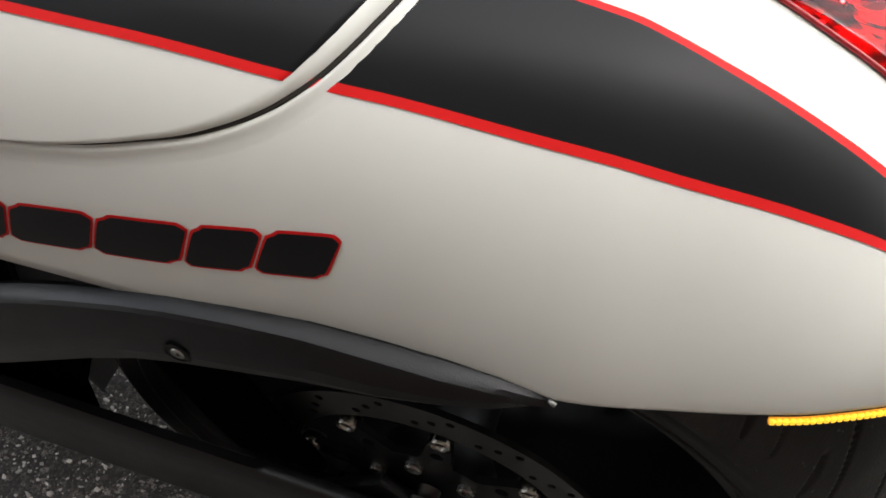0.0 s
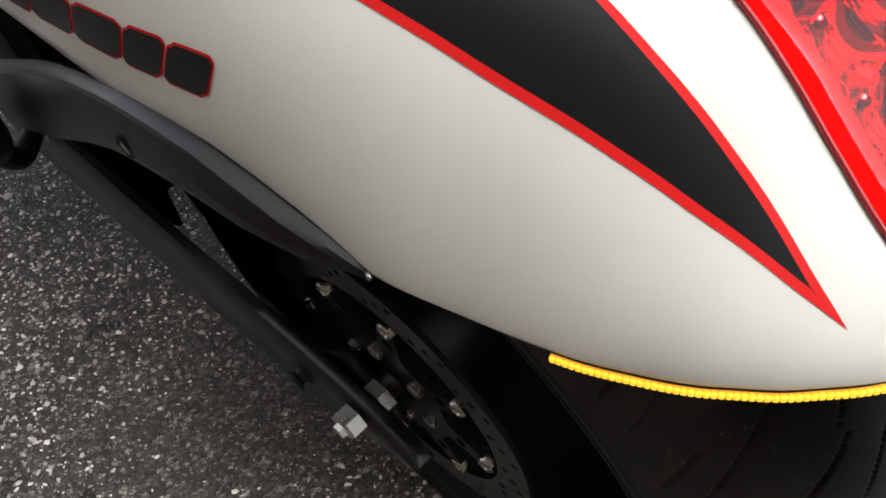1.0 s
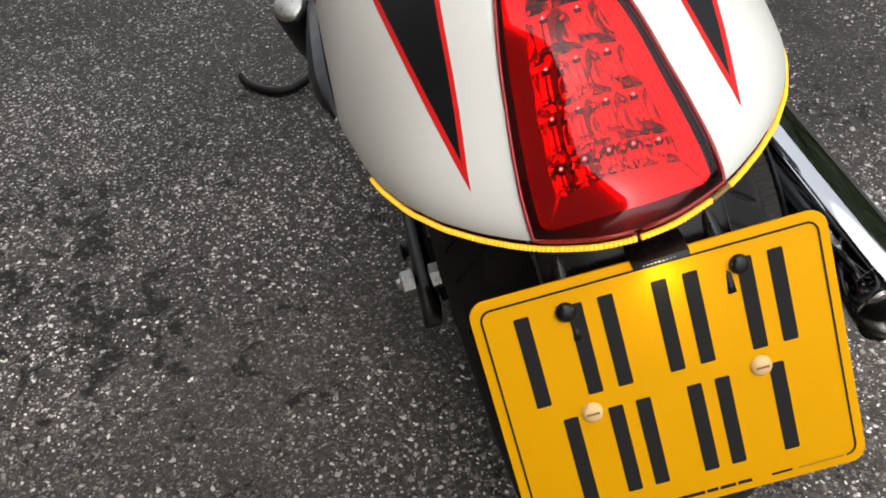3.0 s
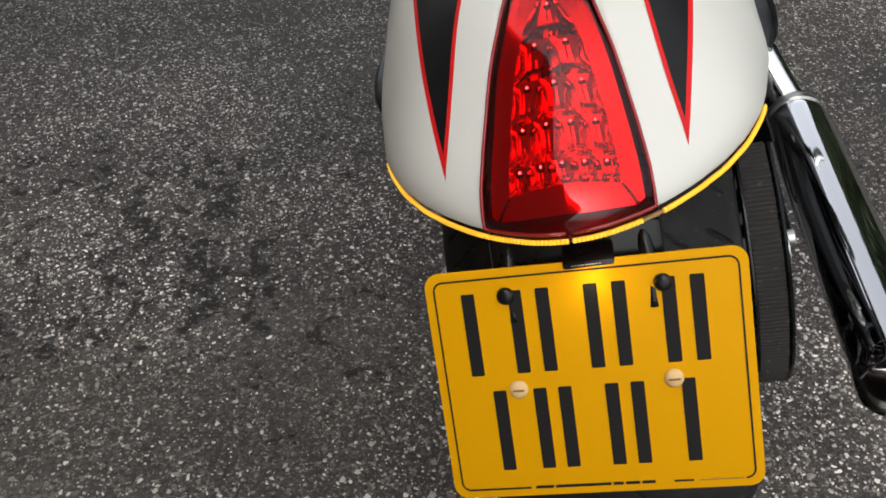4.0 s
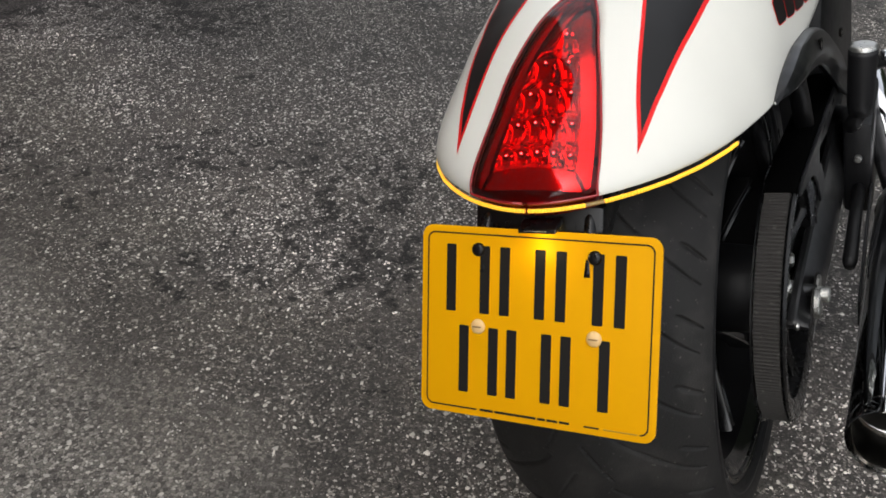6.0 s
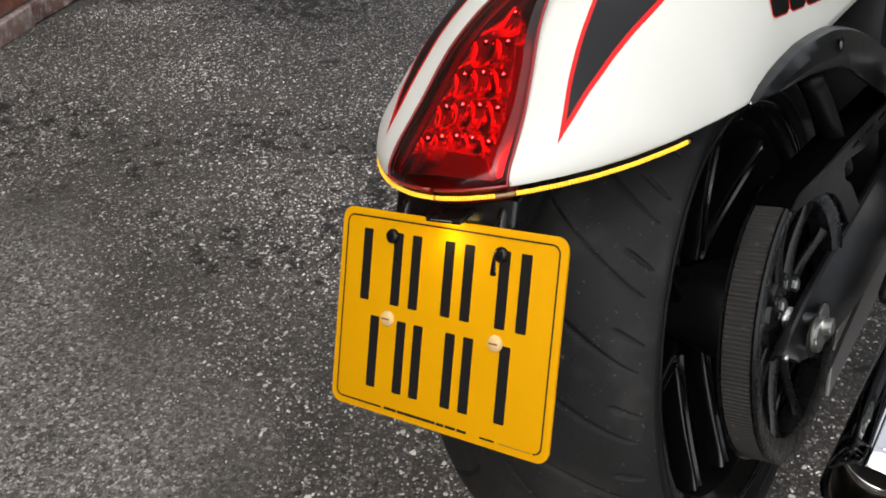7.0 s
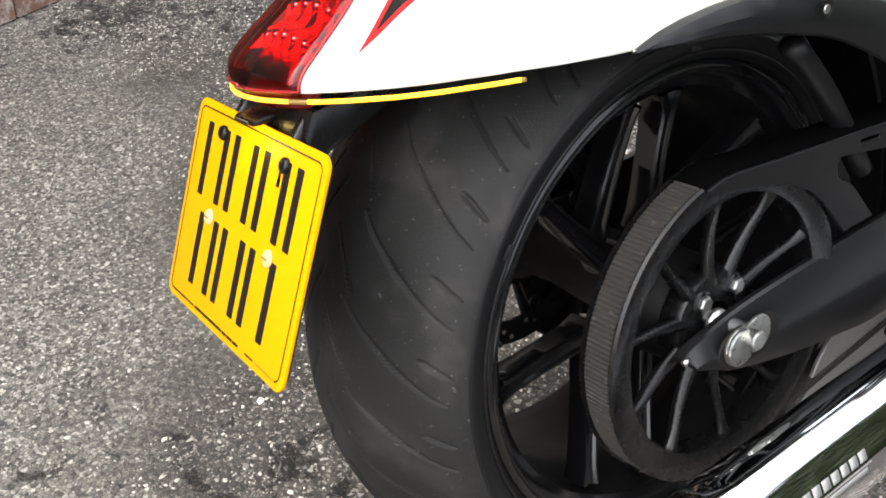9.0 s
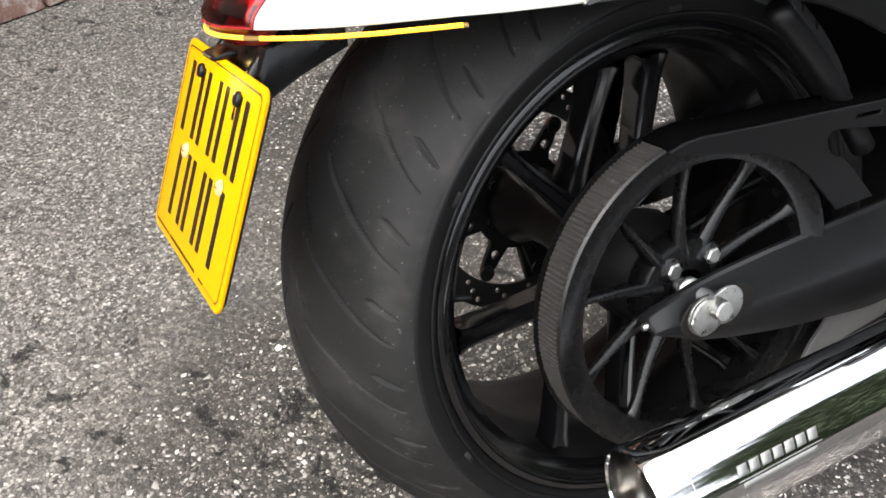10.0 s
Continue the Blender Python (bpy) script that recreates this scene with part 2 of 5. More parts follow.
STONES = ((0.0, (.026, .0240, .0226)), (1.0, (.30, .28, .26)), (0.62, (.052, .0480, .0450)), (0.90, (.105, .097, .090)))
PACKED = ((0.0, (.060, .056, .051)), (1.0, (.50, .472, .437)), (0.30, (.130, .122, .113)), (0.72, (.215, .202, .187)), (0.93, (.34, .320, .297)))
r1, r2 = ramp(ASPHALT, *STONES), ramp(ASPHALT, *STONES)
for v, r in ((cell, r1), (cell2, r2)):
    sep = nt.nodes.new("ShaderNodeSeparateColor")
    nt.links.new(v.outputs["Color"], sep.inputs[0])
    nt.links.new(sep.outputs[0], r.inputs[0])
two = nt.nodes.new("ShaderNodeMix")
two.data_type = "RGBA"
pick = nt.nodes.new("ShaderNodeMapRange")
pick.inputs["From Min"].default_value, pick.inputs["From Max"].default_value = 0.45, 0.55
nt.links.new(grit.outputs["Fac"], pick.inputs["Value"])
nt.links.new(pick.outputs[0], two.inputs["Factor"])
nt.links.new(r1.outputs[0], two.inputs["A"])
nt.links.new(r2.outputs[0], two.inputs["B"])
tone = ramp(ASPHALT, (0.30, (.46, .455, .45)), (0.62, (1.30, 1.27, 1.22)), (0.42, (.98, .97, .96)))
nt.links.new(stain.outputs["Fac"], tone.inputs[0])


def oil_and_tint(m, colour, bare, thin, mid, packed=None):
    """Oil blots and a tint that varies across the yard, laid over a colour."""
    t = m.node_tree
    at = t.nodes.new("ShaderNodeTexCoord")
    blot = node(m, "ShaderNodeTexNoise", Scale=19.0, Detail=9.0, Roughness=0.70, Distortion=0.6)
    wide = node(m, "ShaderNodeTexNoise", Scale=1.3, Detail=3.0)
    for n in (blot, wide):
        t.links.new(at.outputs["Object"], n.inputs["Vector"])

    def add(a, by, c):
        x = t.nodes.new("ShaderNodeMath")
        x.operation = "MULTIPLY_ADD"
        x.inputs[1].default_value = by
        t.links.new(a, x.inputs[0])
        if isinstance(c, float):
            x.inputs[2].default_value = c
        else:
            t.links.new(c, x.inputs[2])
        return x.outputs[0]

    oil = ramp(m, (0.382, (.22, .215, .21)), (0.410, (1, 1, 1)))
    t.links.new(add(blot.outputs["Fac"], 1.0, add(wide.outputs["Fac"], -0.65, 0.34)), oil.inputs[0])
    place = t.nodes.new("ShaderNodeSeparateXYZ")
    t.links.new(at.outputs["Object"], place.inputs[0])
    yard_pos = t.nodes.new("ShaderNodeMapRange")
    yard_pos.inputs["From Min"].default_value, yard_pos.inputs["From Max"].default_value = 0.0, 2.0
    t.links.new(add(wide.outputs["Fac"], 1.4, add(place.outputs["X"], 0.35, place.outputs["Y"])), yard_pos.inputs["Value"])
    if packed:
        share = ramp(m, (0.02, (1, 1, 1)), (0.13, (0, 0, 0)))
        t.links.new(yard_pos.outputs[0], share.inputs[0])
        both = t.nodes.new("ShaderNodeMix")
        both.data_type = "RGBA"
        t.links.new(share.outputs[0], both.inputs["Factor"])
        t.links.new(colour, both.inputs["A"])
        t.links.new(packed, both.inputs["B"])
        colour = both.outputs["Result"]
    # tint by place: stronger at low Y, darker far ahead
    tint = ramp(m, (0.03, (bare, bare * .985, bare * .935)), (0.85, (.57, .57, .56)), (0.15, (thin, thin * .985, thin * .93)), (0.28, (thin * .92, thin * .91, thin * .86)), (0.43, (mid, mid * .985, mid * .965)), (0.66, (.74, .74, .74)))
    t.links.new(yard_pos.outputs[0], tint.inputs[0])
    return multiply(m, multiply(m, colour, oil.outputs[0]), tint.outputs[0])


# where the binder has worn away the stones lie packed, with dark joints
stone = node(ASPHALT, "ShaderNodeTexVoronoi", Scale=175.0, Randomness=1.0)
joint = node(ASPHALT, "ShaderNodeTexVoronoi", Scale=175.0, Randomness=1.0)
joint.feature = "DISTANCE_TO_EDGE"
for n in (stone, joint):
    nt.links.new(co.outputs["Object"], n.inputs["Vector"])
sep = nt.nodes.new("ShaderNodeSeparateColor")
nt.links.new(stone.outputs["Color"], sep.inputs[0])
shade = ramp(ASPHALT, *PACKED)
nt.links.new(sep.outputs[0], shade.inputs[0])
dark = ramp(ASPHALT, (0.0, (.38, .38, .38)), (0.14, (1, 1, 1)))
nt.links.new(joint.outputs["Distance"], dark.inputs[0])
packed = multiply(ASPHALT, shade.outputs[0], dark.outputs[0])
worn = multiply(ASPHALT, two.outputs["Result"], tone.outputs[0])
nt.links.new(oil_and_tint(ASPHALT, worn, 1.12, 1.28, 1.36, multiply(ASPHALT, packed, tone.outputs[0], 0.5)), sh.inputs["Base Color"])
bp = node(ASPHALT, "ShaderNodeBump", Strength=0.8, Distance=0.003)
hi = nt.nodes.new("ShaderNodeMath")
hi.operation = "ADD"
nt.links.new(cell.outputs["Distance"], hi.inputs[0])
nt.links.new(grit.outputs["Fac"], hi.inputs[1])
bp.invert = True
nt.links.new(hi.outputs[0], bp.inputs["Height"])
nt.links.new(bp.outputs["Normal"], sh.inputs["Normal"])

bm = bmesh.new()
bmesh.ops.create_grid(bm, x_segments=8, y_segments=8, size=400)
ground = part("ground", bm, ASPHALT, smooth=False, kind="structure")
tagged(ground, "dark grey worn asphalt with pale stone chips and oil stains", "ground")

# pale chips of stone bedded in the surface
CHIP = material("pale_stone_chip", (.3, .28, .26), 0.6, spec=0.35)
nt = CHIP.node_tree
geo = nt.nodes.new("ShaderNodeNewGeometry")
cr = ramp(CHIP, (0.0, (.15, .139, .130)), (1.0, (.86, .82, .77)), (0.40, (.34, .317, .295)), (0.78, (.60, .566, .53)))
nt.links.new(geo.outputs["Random Per Island"], cr.inputs[0])
cn = node(CHIP, "ShaderNodeTexNoise", Scale=700.0, Detail=3.0)
tc = nt.nodes.new("ShaderNodeTexCoord")
nt.links.new(tc.outputs["Object"], cn.inputs["Vector"])
cb = node(CHIP, "ShaderNodeBump", Strength=0.5, Distance=0.0008)
nt.links.new(cn.outputs["Fac"], cb.inputs["Height"])
nt.links.new(cb.outputs["Normal"], nt.nodes["Principled BSDF"].inputs["Normal"])
nt.links.new(oil_and_tint(CHIP, cr.outputs[0], 0.70, 1.0, 1.50), nt.nodes["Principled BSDF"].inputs["Base Color"])
rng = np.random.default_rng(4)


def scatter(n, x0, x1, y0, y1):
    """Places for chips, thinned where the surface is worn dark."""
    px, py = rng.uniform(x0, x1, n), rng.uniform(y0, y1, n)
    keep = [noise.fractal(Vector((a * 2.4, b * 2.4, 1.7)), 0.9, 2.1, 4) + rng.uniform(-.55, .75) > -.1 for a, b in zip(px, py)]
    return px[keep], py[keep]


px, py = scatter(195000, -2.35, 1.0, -1.15, 2.4)
n = len(px)
K = 5
size = rng.gamma(4.0, .00053, n) + .0007
ang = rng.uniform(0, 6.283, n)
stretch = rng.uniform(.40, .90, n)
verts = np.zeros((n, 2 * K, 3))
for k in range(K):
    a = 2 * math.pi * k / K + rng.uniform(-.35, .35, n)
    r = size * rng.uniform(.75, 1.2, n)
    ex, ey = r * np.cos(a), r * np.sin(a) * stretch
    dx, dy = ex * np.cos(ang) - ey * np.sin(ang), ex * np.sin(ang) + ey * np.cos(ang)
    for lev, sc, z in ((0, 1.0, -.0006), (1, .72, None)):
        verts[:, lev * K + k, 0] = px + dx * sc
        verts[:, lev * K + k, 1] = py + dy * sc
        verts[:, lev * K + k, 2] = z if z is not None else size * rng.uniform(.10, .42, n)
faces = np.concatenate([np.stack([[k, (k + 1) % K, K + (k + 1) % K, K + k] for k in range(K)])], 0)
loops = []
base = (np.arange(n) * 2 * K)[:, None, None]
quads = (faces[None] + base).reshape(-1, 4)
tops = (np.arange(K, 2 * K)[None] + base[:, :, 0])
me = bpy.data.meshes.new("stone_chips")
me.vertices.add(n * 2 * K)
me.vertices.foreach_set("co", verts.ravel())
tot = np.concatenate([quads.ravel(), tops.ravel()])
me.loops.add(len(tot))
me.loops.foreach_set("vertex_index", tot.astype(np.int32))
me.polygons.add(len(quads) + n)
me.polygons.foreach_set("loop_start", np.concatenate([np.arange(len(quads)) * 4, len(quads) * 4 + np.arange(n) * K]).astype(np.int32))
me.update(calc_edges=True)
me.validate()
me.materials.append(CHIP)
chips = tagged(new("stone_chips", me), "pale stone chips bedded in the asphalt", "gravel", kind="stuff")

# ---- motorcycle: wheel centre is the origin, x to its right, y ahead ----
LEAN, HUB = 12.34, 0.3265
bike = new("motorcycle")
bike.matrix_basis = Matrix.Translation((0, 0, HUB)) @ Matrix.Rotation(radians(-LEAN), 4, "Y")
tagged(bike, "white cruiser motorcycle with black and red stripes leaning on asphalt", "motorcycle")

# -- rear mudguard --
EDGE = [(-.343, 0), (-.342, .012), (-.3395, .025), (-.335, .0375), (-.3295, .050), (-.324, .060), (-.317, .0705), (-.309, .0805), (-.300, .091), (-.290, .1008),
        (-.279, .111), (-.266, .1203), (-.2515, .1300), (-.2325, .1395), (-.204, .1507), (-.160, .1610), (-.1, .1712), (-.05, .1720), (0, .1725), (.1, .177), (.3, .179), (.5, .179)]
SPINE = [(-.343, .301), (-.339, .307), (-.33, .3165), (-.315, .327), (-.30, .3355), (-.285, .3445), (-.27, .3545), (-.25, .3695), (-.23, .384), (-.21, .3935), (-.19, .4015), (-.165, .4098),
         (-.14, .416), (-.09, .4265), (0, .440), (.1, .452), (.3, .462), (.5, .462)]
LAMP = [(-.3235, .0598), (-.308, .0590), (-.293, .0570), (-.279, .0548), (-.258, .0505), (-.245, .0478), (-.226, .0430), (-.206, .0375), (-.177, .0305), (-.157, .0242), (-.144, .0195), (-.13, .0135), (-.118, .0065), (-.111, 0)]


def half_width(y):
    return smooth_table(y, EDGE)


def crest(y):
    return smooth_table(y, SPINE)


def rim_z(y):
    return table(y, [(-.345, .2998), (-.29, .2984), (-.235, .2965), (-.2, .2945), (-.16, .2906), (-.1, .2862), (0, .284), (.5, .28)])


def powers(y):
    """How square the section is: across and upwards."""
    return (smooth_table(y, [(-.345, 1.6), (-.27, 1.6), (-.25, 1.65), (-.23, 1.8), (-.21, 2.15), (-.19, 2.4), (-.14, 2.75), (-.09, 2.95), (0, 3.2), (.5, 3.2)]),
            smooth_table(y, [(-.345, 1.9), (-.27, 2.0), (-.25, 1.95), (-.23, 1.7), (-.21, 1.5), (-.19, 1.4), (-.14, 1.35), (-.09, 1.5), (0, 1.9), (.5, 2.0)]))


def guard_z(x, y):
    p, q = powers(y)
    k = max(0.0, 1 - (abs(x) / max(half_width(y), 1e-6)) ** p)
    return rim_z(y) + (crest(y) - rim_z(y)) * k ** (1 / q)


def guard_x(y, z):
    p, q = powers(y)
    k = min(1.0, max(0.0, (z - rim_z(y)) / (crest(y) - rim_z(y))))
    return half_width(y) * (1 - k**q) ** (1 / p)


def guard(x, y, lift=0.0):
    """The point of the mudguard over (x, y), lifted along its normal."""
    p = Vector((x, y, guard_z(x, y)))
    if lift:
        e = 0.0015
        s = 1 if x >= 0 else -1
        a = Vector((x - s * e, y, guard_z(x - s * e, y))) - p
        b = Vector((x, y + e, guard_z(x, y + e))) - p
        n = a.cross(b).normalized()
        p += lift * (n if n.z > 0 else -n)
    return p


def across(y, lo, n, k):
    """x at step k of n from lo to the rim, packed towards the rim."""
    p, q = powers(y)
    w = max(half_width(y), 1e-6)
    t0 = math.asin(min(1, (lo / w)) ** (p / 2))
    t = t0 + (math.pi / 2 - t0) * k / n
    return w * math.sin(t) ** (2 / p), rim_z(y) + (crest(y) - rim_z(y)) * max(0, math.cos(t)) ** (2 / q)


NY, NX = 110, 30
ys = [-.3235 + .8 * (i / NY) ** 1.3 for i in range(NY + 1)]
for side in (-1, 1):
    def fn(i, j):
        y = ys[i]
        lo = smooth_table(y, LAMP) if y < -.111 else 0.0
        x, z = across(y, lo, NX, j)
        return (side * x, y, z)
    b = grid(NY + 1, NX + 1, fn)
    if side == -1:
        bm = b
    else:
        tmp = bpy.data.meshes.new("half")
        b.to_mesh(tmp)
        bm.from_mesh(tmp)
        bpy.data.meshes.remove(tmp)
bmesh.ops.remove_doubles(bm, verts=bm.verts[:], dist=0.00005)
bmesh.ops.recalc_face_normals(bm, faces=bm.faces[:])
if sum(f.normal.z for f in bm.faces) < 0:
    bmesh.ops.reverse_faces(bm, faces=bm.faces[:])
fender = part("rear_mudguard", bm, WHITE, bike, "white satin painted mudguard with a black stripe")
sol = fender.modifiers.new("shell", "SOLIDIFY")
sol.thickness, sol.offset = 0.004, -1

# -- stripes on both flanks --
OUTER = [(-0.287, 0.0868), (-0.263, 0.0921), (-0.243, 0.0960), (-0.222, 0.0997), (-0.2, 0.1032), (-0.18, 0.1060), (-0.15, 0.1100), (-0.12, 0.1135), (-0.1, 0.1156), (-0.075, 0.1179), (-0.045, 0.1204), (0.006, 0.1236), (0.03, 0.1247), (0.055, 0.1255), (0.108, 0.1266), (0.165, 0.1276), (0.3, 0.1300)]
INNER = [(-0.287, 0.0868), (-0.277, 0.0851), (-0.262, 0.0820), (-0.245, 0.0785), (-0.22, 0.0746), (-0.2, 0.0720), (-0.187, 0.0704), (-0.165, 0.0673), (-0.145, 0.0641), (-0.12, 0.0600), (-0.1, 0.0576), (-0.07, 0.0573), (0, 0.0560), (0.3, 0.0550)]


def band(y0, y1, n, lo, hi, m, lift, side):
    return grid(n + 1, m + 1, lambda i, j: (lambda y: guard(side * (lo(y) + (hi(y) - lo(y)) * j / m), y, lift))(y0 + (y1 - y0) * i / n))


for side in (-1, 1):
    a = lambda y: smooth_table(y, OUTER)
    b = lambda y: smooth_table(y, INNER)
    red = lambda y: min(.0034, (a(y) - b(y)) / 2)
    for nm, lo, hi, mt, lb in (
        ("pinstripe", lambda y: a(y) - red(y), a, REDPAINT, "thin red pinstripe"),
        ("pinstripe", b, lambda y: b(y) + red(y), REDPAINT, "thin red pinstripe"),
        ("stripe", lambda y: b(y) + red(y), lambda y: a(y) - red(y), BLACKPAINT, "black satin stripe"),
    ):
        bm = band(-.287, .05, 96, lo, hi, 2 if nm == "pinstripe" else 8, 0.0005, side)
        bmesh.ops.remove_doubles(bm, verts=bm.verts[:], dist=0.00002)
        bmesh.ops.recalc_face_normals(bm, faces=bm.faces[:])
        if sum(f.normal.z for f in bm.faces) < 0:
            bmesh.ops.reverse_faces(bm, faces=bm.faces[:])
        part(nm, bm, mt, fender, lb)


# -- seat cowl: its edge runs along the flank and over the top --
SEAM = [(.5, .168), (.32, .166), (.22, .1635), (.17, .1610), (.1228, .1569), (.0791, .1498), (.0527, .1424), (.0333, .1339), (.0200, .1251), (.0119, .1179),
        (.0046, .1092), (-.0021, .0990), (-.0095, .0845), (-.017, .063), (-.021, .033), (-.022, 0)]
seam = [(p.x, p.y) for p in spline([(y, x, 0) for y, x in SEAM], 150)]
LIP = [(-.0004, -.0030), (.0001, -.0010), (.0005, .0002), (.0010, .0009), (.0018, .0014), (.0027, .0014), (.0037, .0011), (.0048, .0007), (.0060, .0004), (.0073, .00018), (.0087, .00006), (.0100, -.00006)]
DIST = [0, .001, .0022, .004, .0065, .010, .02, .04, .08, .15, .25, .4]


def cowl_fn(side):
    n = len(seam) - 1

    def fn(i, j):
        y, x = seam[i]
        k = i / n
        ty, tx = .5, .168 * (1 - k) ** 0.7
        dy, dx = ty - y, tx - x
        far = math.hypot(dy, dx)
        d = min(DIST[j], far)
        u = d / far if far > 1e-6 else 0
        lift = .0042 - .0085 * (1 - min(1, d / .0065)) ** 2
        return guard(side * (x + dx * u), y + dy * u, lift)

    return fn


bm = None
for side in (-1, 1):
    b = grid(len(seam), len(DIST), cowl_fn(side))
    tmp = bpy.data.meshes.new("half")
    b.to_mesh(tmp)
    if bm is None:
        bm = bmesh.new()
    bm.from_mesh(tmp)
    bpy.data.meshes.remove(tmp)
bmesh.ops.remove_doubles(bm, verts=bm.verts[:], dist=0.00005)
bmesh.ops.recalc_face_normals(bm, faces=bm.faces[:])
if sum(f.normal.z * f.calc_area() for f in bm.faces) < 0:
    bmesh.ops.reverse_faces(bm, faces=bm.faces[:])
cowl = part("seat_cowl", bm, WHITE, bike, "white satin painted cowl with a rolled edge")


def seam_y(x):
    """Where the cowl's edge lies at this distance from the middle."""
    pts = [(a, b) for b, a in seam if b < .17]
    pts.sort()
    return table(x, pts)


for side in (-1, 1):
    a = lambda y: smooth_table(y, OUTER)
    b = lambda y: smooth_table(y, INNER)
    for nm, mt, f0, f1 in (("pinstripe", REDPAINT, 0.955, 1.0), ("stripe", BLACKPAINT, 0.0, 0.955)):
        def fn(i, j):
            f = f0 + (f1 - f0) * j / 8
            x0 = b(0) + (a(.035) - b(0)) * f
            y0 = seam_y(x0) + .0080
            y = y0 + (.45 - y0) * (i / 40) ** 1.5
            x = b(y) + (a(y) - b(y)) * f
            return guard(side * x, y, .0042 + (.0006 if i else -.001))
        bm = grid(41, 9, fn)
        bmesh.ops.recalc_face_normals(bm, faces=bm.faces[:])
        if sum(f.normal.z for f in bm.faces) < 0:
            bmesh.ops.reverse_faces(bm, faces=bm.faces[:])
        part(nm, bm, mt, cowl, "thin red pinstripe" if nm == "pinstripe" else "black satin stripe")
    # the mudguard's rolled lip, and a dark tube painting the shade of the joint along the cowl
    gap, base = [], []
    for i in range(len(seam)):
        y, x = seam[i]
        y1, x1 = seam[min(i + 1, len(seam) - 1)]
        y0, x0 = seam[max(i - 1, 0)]
        ty, tx = y1 - y0, x1 - x0
        L = math.hypot(ty, tx)
        ny, nx = tx / L, -ty / L
        q = guard(side * (x - .002), y) - guard(side * x, y)
        steep = max(0.35, abs(q.x) / q.length)
        base.append((y, x, ny, nx * (steep if nx > 0 else 1)))
        gap.append(guard(side * (x - nx * .0006), y - ny * .0006, -.0003))

    def lip_fn(i, j):
        y, x, ny, nx = base[i]
        d, up = LIP[j]
        return guard(side * min(x + nx * d, half_width(y) - .0006), y + ny * d, up)

    bm = grid(len(base), len(LIP), lip_fn)
    bmesh.ops.recalc_face_normals(bm, faces=bm.faces[:])
    if sum(f.normal.z for f in bm.faces) < 0:
        bmesh.ops.reverse_faces(bm, faces=bm.faces[:])
    part("rolled_lip", bm, WHITE, fender)
    part("joint", tube(gap, .0013, 8), GAPSHADE, fender, "dark tube giving the joint its shade")

# -- slanted decal blocks on the flanks --
WIDTHS = [.035, .034, .049, .0495, .035, .037]
for side in (-1, 1):
    decal = new("flank_decal")
    decal.parent = bike
    tagged(decal, "slanted black blocks with red outline")
    y0 = .0030 if side < 0 else -.0060
    for width in WIDTHS if side < 0 else WIDTHS[::-1]:
        for mt, grow, lift in ((REDPAINT, .0013, .0006), (BLACKPAINT, 0, .0011)):
            def fn(i, j):
                v, u = i / 8, j / 8
                # rounded off a little at the corners
                c = max(0, abs(2 * u - 1) + abs(2 * v - 1) - 1.72)
                y = y0 - grow + (width + 2 * grow) * (u + (.5 - u) * c * .5)
                bot, top = .3345 - .140 * y - grow, .3585 - .122 * y + grow
                z = bot + (top - bot) * (v + (.5 - v) * c * .5)
                y += .010 * (v - .5) * side
                return guard(side * guard_x(y, z), y, lift)
            bm = grid(9, 9, fn)
            bmesh.ops.recalc_face_normals(bm, faces=bm.faces[:])
            if sum(f.normal.x for f in bm.faces) * side < 0:
                bmesh.ops.reverse_faces(bm, faces=bm.faces[:])
            part("block" if grow == 0 else "outline", bm, mt, decal)
        y0 += width + .0035

# -- tail lamp --
lamp = new("tail_lamp")
lamp.parent = bike
tagged(lamp, "red tail lamp with five rows of LEDs")


def lamp_half(y):
    return half_width(y) if y < -.3235 else smooth_table(y, LAMP)


def lamp_y(u):
    return -.3428 + (-.1112 + .3428) * u**1.25


def lamp_sheet(k, lift, rows=44, cols=25, u0=0.0, u1=1.0):
    """A sheet under the lens, k of its width, lift metres over the mudguard's line."""
    def fn(i, j):
        y = lamp_y(u0 + (u1 - u0) * i / (rows - 1))
        x = lamp_half(y) * k * (2 * j / (cols - 1) - 1)
        p = guard(x, y)
        return p + Vector((0, -.55 * lift, .83 * lift))
    return fn


def lens_fn(i, j):
    """The clear lens: a raised sheet with a rounded edge all round."""
    y = lamp_y((i / 59) ** 1.3)
    k = math.sin(math.pi / 2 * (2 * j / 36 - 1))
    w = lamp_half(y)
    near = min((1 - abs(k)) * w, y + .3428)
    lift = .0010 + min(.0034, .12 * w) * (1 - max(0, 1 - near / .0075) ** 2.2)
    return guard(k * w, y) + Vector((0, -.55 * lift, .83 * lift))


bm = grid(60, 37, lens_fn)
rim = [e for e in bm.edges if e.is_boundary]
ext = bmesh.ops.extrude_edge_only(bm, edges=rim)
for v in ext["geom"]:
    if isinstance(v, bmesh.types.BMVert):
        v.co += Vector((-v.co.x * .02, .0035, -.0055))
bmesh.ops.recalc_face_normals(bm, faces=bm.faces[:])
lens = part("lens", bm, LENS, lamp, "glossy clear red lens")
for side in (-1, 1):
    edge = [guard(side * lamp_half(lamp_y(k / 60)), lamp_y(k / 60)) + Vector((0, -.0006, .0010)) for k in range(61)]
    part("lens_rim", tube(edge, .0014, 8), RIMRED, lamp, "dark red rim")
CAVITY = [(-.317, .0390), (-.3038, .0385), (-.2918, .0370), (-.2666, .0335), (-.2585, .0318), (-.2358, .0265), (-.2211, .0225), (-.2, .0150), (-.185, .0062), (-.1785, 0)]


